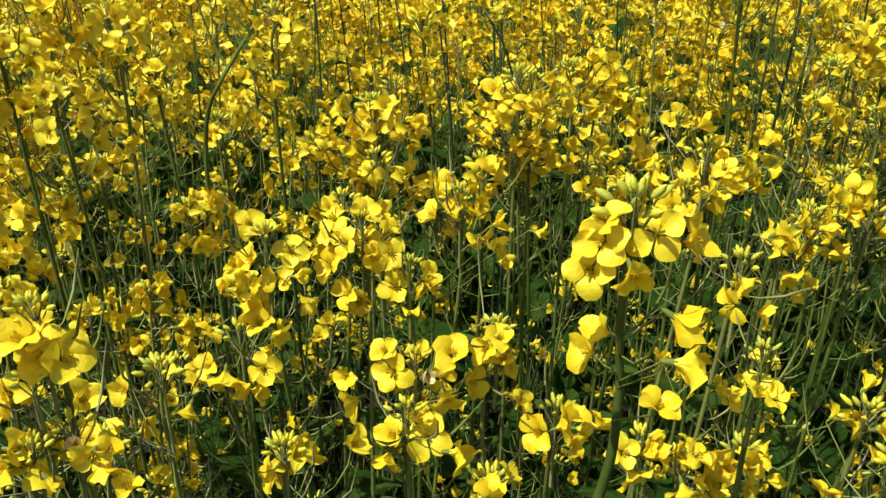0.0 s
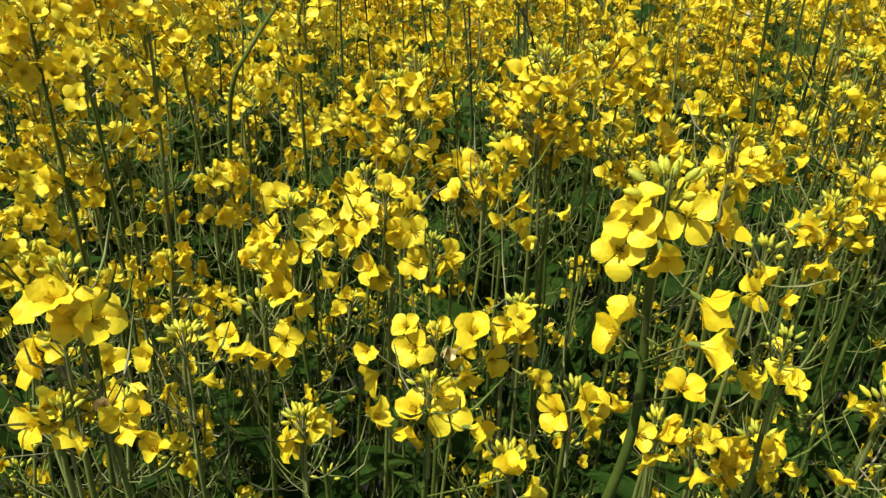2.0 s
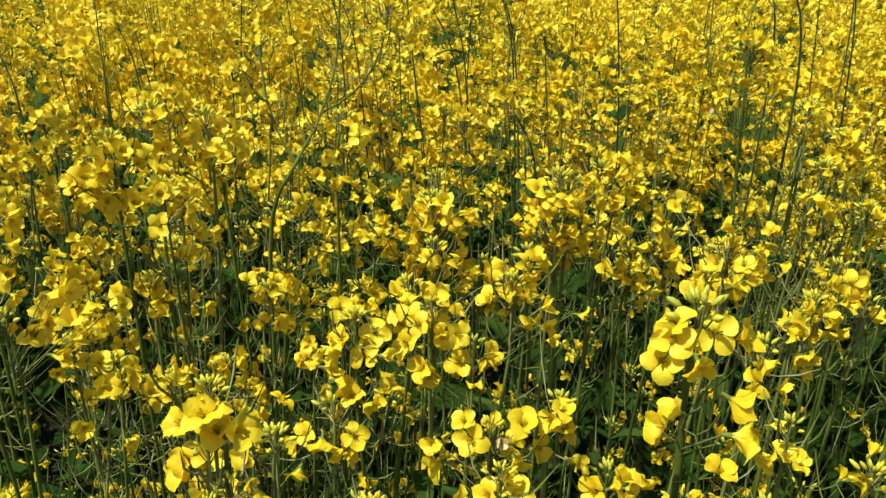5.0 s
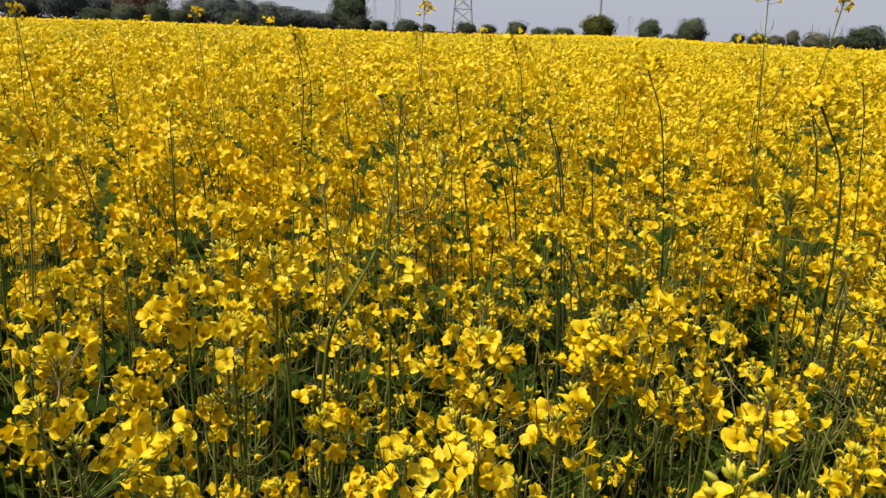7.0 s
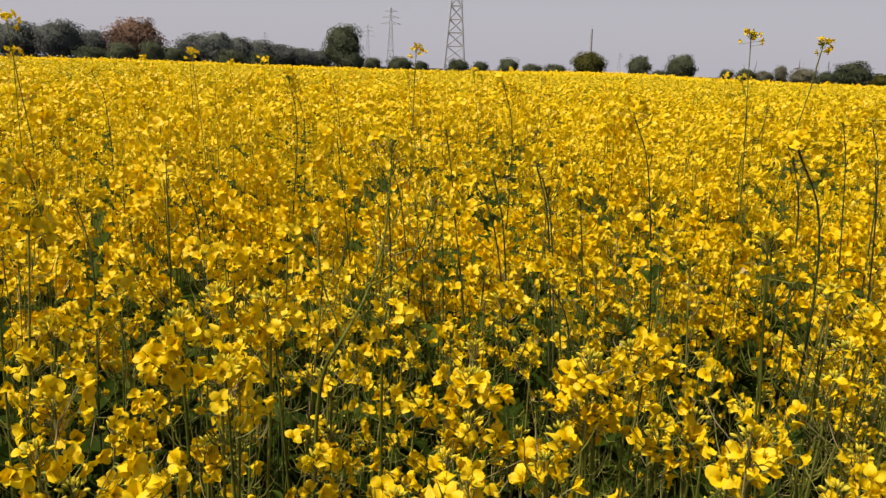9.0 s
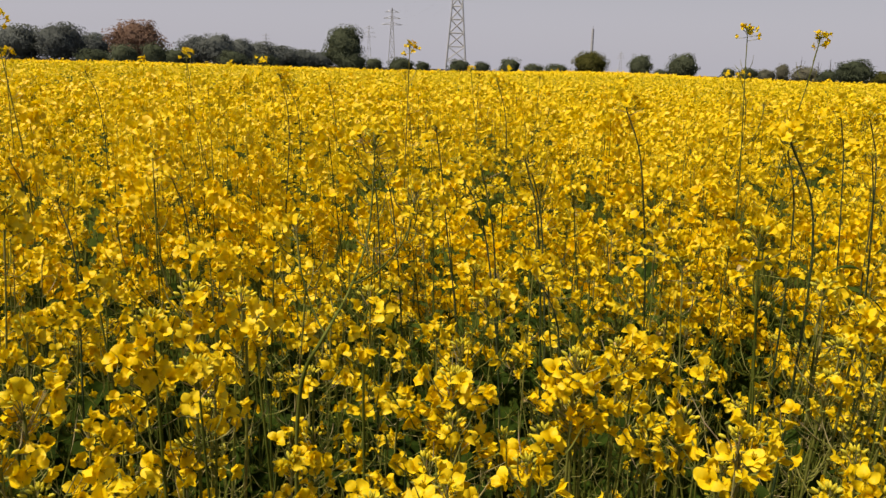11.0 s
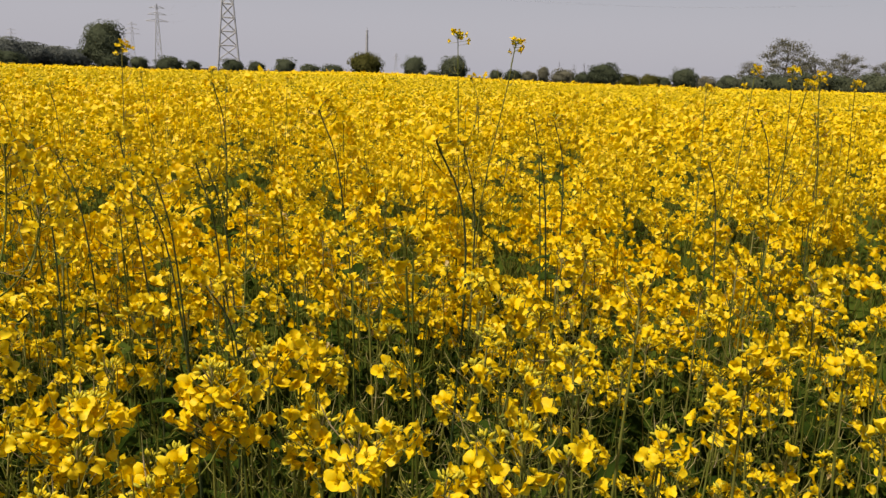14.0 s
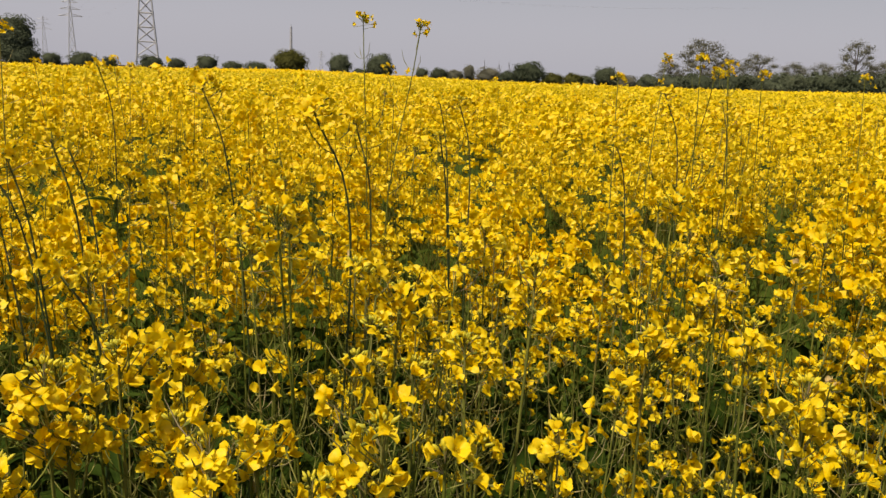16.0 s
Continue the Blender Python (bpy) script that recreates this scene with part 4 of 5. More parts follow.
stand(_r, LOW_RIGHT, heads=0, flowers=7, leaves=1)
stand(_r, RIGHT, heads=1, flowers=11, drop=0.14, spread=0.1)
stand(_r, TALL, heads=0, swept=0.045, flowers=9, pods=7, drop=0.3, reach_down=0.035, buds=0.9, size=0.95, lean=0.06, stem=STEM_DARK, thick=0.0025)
stand(_r, LOFTY, heads=1, flowers=10, pods=12, drop=0.45, size=0.85, reach_down=0.035, lean=0.12, thick=0.003)
near_plant(_r, through_points(BENT, 4), heads=2, flowers=9, thick=0.0031, drop=0.35, leaves=0, label="rapeseed plant with a sharply bent green stem and yellow raceme")
NEAR_PLACES = [(x, y) for x, y, z in FRONT + SPARSE + MIDDLE + RIGHT + TALL + LEFT + ADDED]


# ---- undergrowth between the near plants ----
def undergrowth_piece(r, flowers):
    """One side stem with its pods and leaves and a few small flowers."""
    s = Shape()
    top = r.uniform(0.65, 1.08)
    path = through_points([(r.uniform(-0.06, 0.06), r.uniform(-0.06, 0.06), 0.0), (r.uniform(-0.05, 0.05), r.uniform(-0.05, 0.05), top * 0.55), (r.uniform(-0.10, 0.10), r.uniform(-0.10, 0.10), top)], 4)
    v, q = tube(path, np.linspace(0.003, 0.001, len(path)), 4)
    s.add(v, q, 0)
    add_pods(s, r, path[len(path) // 3:], 20, 1, 3, r.uniform(1.1, 2.2))
    for k in range(3):
        p = path[int(len(path) * r.uniform(0.2, 0.75))]
        v, q, m = leaf_shape(r, r.uniform(0.06, 0.12), r.uniform(0.010, 0.024), 4)
        s.put((v, q, np.full(len(q), 2)), Matrix.Translation(p) @ Matrix.Rotation(r.uniform(0, 6.28), 4, "Z") @ Matrix.Rotation(r.uniform(-0.5, 0.3), 4, "Y"))
    m = aim(path[-1], end_way(path), r.uniform(0, 6))
    v, q, _m = bud_cluster_shape(r, 7)
    s.put((v, q, np.where(_m == 0, 4, 1)), m)
    if flowers:
        for foot, place, face, f in head_plan(r, flowers, 0.85, 0.03, m.to_3x3().transposed() @ WIND):
            v, q, _m = of_kind(MID_FLOWERS, pick_kind(r, f), r)
            s.put((v, q, np.full(len(q), 3)), m @ aim(place, face, r.uniform(0, 6.28), r.uniform(0.65, 0.95)))
    return s.arrays()


def undergrowth():
    r = random.Random(77)
    kinds = [undergrowth_piece(r, r.choice((0, 2, 3, 5))) for _ in range(18)]
    s = Shape()
    for x, y in scatter(r, 560, 0.15, 1.2, -50, 66, 0.026) + scatter(r, 260, 1.35, 3.0, -42, 62, 0.06):
        s.put(r.choice(kinds), Matrix.Translation((x, y, 0)) @ Matrix.Rotation(r.uniform(-0.7, 0.7), 4, "Z") @ Matrix.Diagonal((1, 1, r.uniform(0.8, 1.08), 1)))
    broad = [leaf_shape(r, r.uniform(0.12, 0.22), r.uniform(0.04, 0.075), 4) for _ in range(8)]
    for x, y in scatter(r, 1500, 0.1, 2.9, -50, 66, 0.02):
        v, q, m = r.choice(broad)
        s.put((v, q, np.full(len(q), 2)), pose(x, y, r.uniform(0.3, 0.8), r.uniform(-30, 30), r.uniform(-40, 25), r.uniform(0, 360)))
    tagged(new("rapeseed_undergrowth", to_mesh("rapeseed_undergrowth", s.arrays(), [UNDER_STEM_SHADED, POD, LEAF, PETAL, BUD])), "dense green stems, thin pods, leaves and small yellow flowers", "crop", kind="stuff")


# ---- rows of whole plants a little further out ----
undergrowth()


def plant_rows():
    r = random.Random(31)
    spots = scatter(r, 108, 0.82, 1.85, -42, 62, 0.105, NEAR_PLACES)
    kinds = [near_plant(r, upright(r, 0.0, 0.0, t, 0.05), heads=r.choice((2, 2, 3)), flowers=11, drop=0.16, thick=0.0029, pods=14, reach_down=0.045, pool=ROW_FLOWERS) for t in (1.20, 1.13, 1.26, 1.08, 1.17, 1.22, 1.15, 1.1, 1.19, 1.12, 1.24, 1.16)]
    for i, (x, y) in enumerate(spots):
        m = pose(x, y, 0, r.uniform(-4, 4), r.uniform(-4, 4), r.uniform(-38, 38))
        h = r.choice((r.uniform(0.9, 1.03), r.uniform(0.93, 1.06), r.uniform(1.0, 1.15)))
        if i < len(kinds):
            o = kinds[i]
            o.matrix_basis = m
        else:
            o = copy_thing(kinds[i % len(kinds)], m)
        o.scale = (1, 1, h)


plant_rows()


# ---- the crop beyond, as one mass for each distance ----
def canopy_roll(x, y):
    """How the top of the crop rises and dips in patches half a metre to two metres wide, about -1.5 to 1.5."""
    a = np.sin(2.9 * x + 1.7 * np.sin(1.3 * y + 0.4)) + np.sin(2.3 * y + 1.4 * np.sin(1.9 * x + 2.0) + 1.0)
    return 0.55 * a + 0.45 * np.sin(7.1 * x + 2.2 * np.sin(3.1 * y)) * np.sin(6.3 * y + 1.5 * x)


def crop_mass(name, label, seed, near, far, left, right, density, make, spread_z, stray=0.0):
    r, g = random.Random(seed), np.random.default_rng(seed)
    kinds = [make(r) for _ in range(16)]
    area = 0.5 * radians(right - left) * (far * far - near * near)
    count = int(area * density)
    d, b = np.sqrt(g.uniform(near * near, far * far, count)), np.radians(g.uniform(left, right, count))
    x, y = d * np.sin(b), d * np.cos(b)
    z = ground_heights(x, y)
    turn, size = g.normal(0, 0.5, count), g.uniform(0.9, 1.12, count)
    tall = 1.0 + spread_z * g.normal(0, 1, count) * 0.5 + np.where(g.uniform(0, 1, count) < 0.09, g.uniform(0.05, 0.16, count), 0)
    tall = np.where(g.uniform(0, 1, count) < stray, g.uniform(1.16, 1.3, count), tall)
    roll = canopy_roll(x, y)
    tall = tall * (1.0 + 0.045 * roll)
    which = np.where(roll + g.normal(0, 0.35, count) < -2.1, -1, g.integers(0, len(kinds), count))
    vs, qs, ms, n = [], [], [], 0
    for k, (v, q, m) in enumerate(kinds):
        w = np.nonzero(which == k)[0]
        if not len(w):
            continue
        c, s = np.cos(turn[w])[:, None], np.sin(turn[w])[:, None]
        px = (v[None, :, 0] * c - v[None, :, 1] * s) * size[w][:, None] + x[w][:, None]
        py = (v[None, :, 0] * s + v[None, :, 1] * c) * size[w][:, None] + y[w][:, None]
        pz = v[None, :, 2] * tall[w][:, None] + z[w][:, None]
        vs.append(np.stack([px, py, pz], -1).reshape(-1, 3))
        qs.append((q[None] + (np.arange(len(w)) * len(v))[:, None, None] + n).reshape(-1, 4))
        ms.append(np.tile(m, len(w)))
        n += len(w) * len(v)
    me = to_mesh(name, (np.concatenate(vs), np.concatenate(qs), np.concatenate(ms)), [PETAL, BUD, STEM, LEAF], True)
    return tagged(new(name, me), label, "crop", kind="stuff")


def crop_near(r):
    s = Shape()
    top = r.uniform(1.08, 1.26)
    path = through_points([(0, 0, 0.15), (r.uniform(-0.02, 0.02), r.uniform(-0.02, 0.02), top * 0.6), (r.uniform(-0.04, 0.04), r.uniform(-0.04, 0.04), top)], 3)
    lines = branch_lines(r, path, r.choice((3, 4)), 0.10, 0.19, top)
    v, q = tube(path, np.linspace(0.003, 0.0013, len(path)), 3)
    s.add(v, q, 2)
    for ln in lines:
        v, q = tube(ln[::3], np.linspace(0.0016, 0.001, len(ln[::3])), 3)
        s.add(v, q, 2)
    for ln in [path] + lines:
        m = aim(ln[-1], end_way(ln), r.uniform(0, 6))
        s.put(head_shape(r, r.randint(8, 11), LOW_FLOWERS, [bud_cluster_shape(r, 3, False)], 1.5, m), m)
    for _ in range(5):
        a, b = Vector((r.uniform(-0.08, 0.08), r.uniform(-0.08, 0.08), r.uniform(0.3, 0.6))), Vector((r.uniform(-0.12, 0.12), r.uniform(-0.12, 0.12), top - r.uniform(0.08, 0.3)))
        v, q = tube([a, (a + b) / 2 + Vector((0.01, 0.01, 0)), b], [0.003, 0.002, 0.001], 3)
        s.add(v, q, 2)
    for _ in range(3):
        v, q, m = leaf_shape(r, 0.10, 0.022, 2)
        s.put((v, q, np.full(len(q), 3)), Matrix.Translation(path[len(path) // 2 - 1 + _]) @ Matrix.Rotation(r.uniform(0, 6), 4, "Z"))
    return s.arrays()


def clump(r, s, centre, count, size, slot=0, tight=0.025):
    """Loose bent blades round a centre: flowers seen from afar."""
    for _ in range(count):
        p = Vector(centre) + Vector((r.gauss(0, 1), r.gauss(0, 1), r.gauss(0, 0.7))) * tight
        u = size * r.uniform(0.8, 1.25)
        long = (WIND + Vector((r.gauss(0, 0.35), r.gauss(0, 0.5), r.gauss(0, 0.35)))).normalized()
        across = long.cross(Vector((r.uniform(-1, 1), r.uniform(-1, 0.4), r.uniform(-0.3, 1.0)))).normalized()
        lift = long.cross(across) * u * 0.25
        v = [p - long * u * 1.15 + lift, p - across * u * 0.8 - lift, p + long * u * 1.15 + lift, p + across * u * 0.8 - lift]
        s.add(np.array(v), [(0, 1, 2, 3)], slot)


def crop_middle(r):
    s = Shape()
    top = r.uniform(1.08, 1.26)
    for k in range(r.choice((4, 5))):
        z = top - (0 if k == 0 else r.uniform(0.03, 0.26))
        a, d = r.uniform(0, 6.28), (0 if k == 0 else r.uniform(0.05, 0.13))
        c = (d * math.cos(a), d * math.sin(a), z)
        clump(r, s, c, r.randint(7, 9), 0.019, tight=0.022)
        v, q = tube([(c[0] * 0.4, c[1] * 0.4, z - 0.45), c], [0.002, 0.0009], 3)
        s.add(v, q, 2)
    v, q, m = leaf_shape(r, 0.11, 0.03, 1)
    s.put((v, q, np.full(len(q), 3)), Matrix.Translation((0, 0, top - 0.5)))
    return s.arrays()


def crop_far(r):
    s = Shape()
    top = r.uniform(1.10, 1.25)
    for k in range(3):
        c = (r.uniform(-0.12, 0.12), r.uniform(-0.12, 0.12), top - k * r.uniform(0.04, 0.15))
        clump(r, s, c, 4, 0.027)
    return s.arrays()


def crop_edge(r):
    s = Shape()
    for k in range(4):
        clump(r, s, (r.uniform(-0.3, 0.3), r.uniform(-0.3, 0.3), r.uniform(1.08, 1.22)), 2, 0.06)
    return s.arrays()


def crop_front(r):
    s = Shape()
    top = r.uniform(1.08, 1.26)
    path = through_points([(0, 0, 0.0), (r.uniform(-0.02, 0.02), r.uniform(-0.02, 0.02), top * 0.6), (r.uniform(-0.04, 0.04), r.uniform(-0.04, 0.04), top)], 4)
    lines = branch_lines(r, path, r.choice((3, 4)), 0.10, 0.19, top)
    v, q, m = stem_shape(r, path, lines, 0.0028, 4, 10)
    s.put((v, q, np.full(len(q), 2)), Matrix.Identity(4))
    for ln in [path] + lines:
        m = aim(ln[-1], end_way(ln), r.uniform(0, 6))
        s.put(head_shape(r, r.randint(9, 12), MID_FLOWERS, MID_BUDS, 1.3, m), m)
    for k in range(3):
        v, q, m = leaf_shape(r, 0.10, 0.022, 3)
        s.put((v, q, np.full(len(q), 3)), Matrix.Translation(path[len(path) // 2 - 1 + k]) @ Matrix.Rotation(r.uniform(0, 6), 4, "Z"))
    return s.arrays()


def crop_side(r):
    s = Shape()
    top = r.uniform(1.06, 1.25)
    for k in range(4):
        z, a, d = top - (0 if k == 0 else r.uniform(0.03, 0.26)), r.uniform(0, 6.28), (0 if k == 0 else r.uniform(0.05, 0.13))
        c = (d * math.cos(a), d * math.sin(a), z)
        clump(r, s, c, 9, 0.0135)
        v, q = tube([(c[0] * 0.3, c[1] * 0.3, 0 if k == 0 else z - 0.4), c], [0.004, 0.0014], 3)
        s.add(v, q, 2)
    for k in range(3):
        v, q, m = leaf_shape(r, 0.18, 0.06, 2)
        s.put((v, q, np.full(len(q), 3)), pose(0, 0, r.uniform(0.3, 0.7), 0, 0, r.uniform(0, 360)))
    return s.arrays()


CROP_LABEL = "dense mass of flowering yellow rapeseed plants on green stems"
crop_mass("rapeseed_crop_front", CROP_LABEL, 40, 1.75, 2.8, -40, 60, 30, crop_front, 0.11)
crop_mass("rapeseed_crop_near", CROP_LABEL, 41, 2.7, 5.2, -38, 58, 22, crop_near, 0.13)
crop_mass("rapeseed_crop_middle", CROP_LABEL, 42, 5.0, 14, -35, 55, 23, crop_middle, 0.12, 0.005)
crop_mass("rapeseed_crop_far", "yellow rapeseed crop further out in the field", 43, 13.7, 41, -34, 54, 10.0, crop_far, 0.08)
crop_mass("rapeseed_crop_edge", "far edge of the yellow rapeseed field", 44, 40, 92, -34, 54, 1.7, crop_edge, 0.03)

# the same field runs on to both sides of the camera
for seed, left, right in ((51, -96, -34), (52, 54, 96)):
    crop_mass("rapeseed_crop_side", "yellow rapeseed crop at the side of the field", seed, 1.1, 5, left - 6 if left < 0 else 68, right - 10 if left < 0 else right, 32, crop_side, 0.1)
    crop_mass("rapeseed_crop_side", "yellow rapeseed crop at the side of the field", seed + 6, 1.8, 5, -46 if left < 0 else 57, -38 if left < 0 else 69, 26, crop_side, 0.1)
    crop_mass("rapeseed_crop_side", "yellow rapeseed crop at the side of the field", seed + 2, 4.8, 14, left, right, 15, crop_far, 0.1)
    crop_mass("rapeseed_crop_side", "yellow rapeseed crop at the side of the field", seed + 4, 13.5, 60, left, right, 1.2, crop_edge, 0.05)


def crop_floor():
    """The closed leaf layer deep in the far crop, a rough dark green and yellow mat."""
    nb, rings = 330, [2.6 + 0.1 * i for i in range(34)] + [6 + 0.5 * i for i in range(20)] + [16 + i for i in range(24)] + [40 + 2.6 * i for i in range(21)]
    b = np.radians(np.linspace(-95, 95, nb))
    d = np.array(rings)[:, None]
    x, y = d * np.sin(b)[None], d * np.cos(b)[None]
    g = np.random.default_rng(3)
    z = ground_heights(x, y) + np.interp(d, [2.6, 3.2, 6, 12, 25, 45], [0.04, 0.52, 0.8, 0.93, 1.0, 1.06]) + g.normal(0, 0.03, x.shape)
    # it thins out towards the rim of the field
    z *= np.interp(np.degrees(b), [-95, -92, 92, 95], [0.1, 1, 1, 0.1])[None]
    v = np.stack([x, y, z], -1).reshape(-1, 3)
    i, j = np.meshgrid(np.arange(len(rings) - 1), np.arange(nb - 1), indexing="ij")
    q = np.stack([i * nb + j, i * nb + j + 1, (i + 1) * nb + j + 1, (i + 1) * nb + j], -1).reshape(-1, 4)[:, ::-1]
    far = (np.array(rings)[i.reshape(-1)] > 60).astype(int)
    me = to_mesh("rapeseed_leaf_layer", (v, q, far), [LEAF, PETAL])
    tagged(new("rapeseed_leaf_layer", me), "closed layer of leaves and flowers deep in the crop", "crop", kind="stuff")


crop_floor()


# ---- trees and shrubs beyond the field ----
def tree(name, label, bearing, distance, height, width, leaf_material, seed, trunk=0.3, leaves=900, sparse=0.0, lobes=9, low=0.12, flat=1.0):
    """A tapered trunk, forked limbs and a crown of many small leaf clumps in uneven lobes."""
    r = random.Random(seed)
    b = radians(bearing)
    root = blank(name)
    root.matrix_basis = Matrix.Translation((distance * math.sin(b), distance * math.cos(b), 0))
    tagged(root, label, "shrub" if name == "shrub" else "tree", "trees beyond the field")
    s = Shape()
    bole = height * (0.35 if name == "tree" else 0.12)
    line = through_points([(0, 0, -0.1), (r.uniform(-1, 1) * 0.03 * height, 0, bole), (r.uniform(-1, 1) * 0.06 * height, 0, height * 0.8)], 4)
    v, q = tube(line, np.linspace(trunk, trunk * 0.2, len(line)), 7)
    s.add(v, q, 0)
    centres = []
    for i in range(lobes):
        a, f = i * 2.4 + r.uniform(-0.4, 0.4), (i + 0.5) / lobes
        z = height * (low + 0.12 + (0.76 - low) * f)
        reach = width * 0.5 * (0.8 * math.sin(math.pi * min(0.97, 0.22 + 0.7 * f)) ** 0.7) * r.uniform(0.6, 1.1)
        c = np.array([math.cos(a) * reach, math.sin(a) * reach, z])
        size = width * r.uniform(0.13, 0.23)
        centres.append((c, size))
        p = line[min(len(line) - 1, int(len(line) * (0.3 + 0.5 * f)))]
        v, q = tube(bow(p, (p + c) / 2 + np.array([0, 0, -0.05 * height]), c, 5), np.linspace(trunk * 0.35, trunk * 0.07, 5), 5)
        s.add(v, q, 0)
    part("trunk", to_mesh("trunk", s.arrays(), [BARK]), root)
    s = Shape()
    if not sparse:
        # the closed inner mass of the crown, one uneven body
        steps, sides, mid = 9, 12, height * (low * 0.5 + 1) * 0.5
        half = (height - mid) * 0.76
        v = []
        for k in range(steps):
            f = -1 + 2 * k / (steps - 1)
            for e in range(sides):
                a = 6.2832 * e / sides
                w = width * 0.35 * (1 - 0.93 * abs(f) ** 2.6) ** 0.5 * (1 + 0.16 * math.sin(3 * a + seed + 2 * f) + 0.1 * math.sin(5 * a - seed + 5 * f)) * r.uniform(0.94, 1.04)
                v.append((w * math.cos(a), w * math.sin(a), mid + half * f * (1 + 0.08 * math.sin(2 * a + seed))))
        q = [(k * sides + e, k * sides + (e + 1) % sides, (k + 1) * sides + (e + 1) % sides, (k + 1) * sides + e) for k in range(steps - 1) for e in range(sides)]
        s.add(np.array(v), np.array(q), 0)
    u = width * (0.023 if not sparse else 0.014)
    for k in range(leaves):
        c, size = centres[k % len(centres)]
        way = Vector((r.gauss(0, 1), r.gauss(0, 1), r.gauss(0, 1))).normalized()
        p = Vector(c) + Vector((way.x, way.y, way.z * 0.8 * flat)) * size * (r.random() ** (0.4 if not sparse else 0.6)) * r.uniform(0.8, 1.4)
        if not sparse and k % 2:
            # the outer skin of the crown
            knob = 1 + 0.15 * math.sin(3 * math.atan2(way.y, way.x) + seed + 2 * way.z) + 0.13 * math.sin(7 * way.z + 4 * way.x + seed) + 0.06 * math.sin(13 * way.z + 9 * way.x - seed)
            grow = knob * r.uniform(0.82, 1.04)
            p = Vector((way.x * width * 0.44 * grow, way.y * width * 0.44 * grow, mid + way.z * (height - mid) * 0.93 * grow))
        if p.z < height * low * 0.5:
            p.z = height * low * r.uniform(0.5, 1.2)
        p.z = min(p.z, height * r.uniform(0.94, 1.0))
        m = np.array(aim(p, (way + Vector((r.uniform(-0.4, 0.4), r.uniform(-0.4, 0.4), r.uniform(0.0, 0.6)))).normalized(), r.uniform(0, 6)))
        w = u * r.uniform(0.6, 1.4)
        v = np.array([(-w, 0, 0.3 * w), (0, -w * 0.6, 0), (w, 0, 0.2 * w), (0, w * 0.6, -0.1 * w)])
        s.add(v @ m[:3, :3].T + m[:3, 3], [(0, 1, 2, 3)], 0)
    part("crown", to_mesh("crown", s.arrays(), [leaf_material], True), root)
    return root


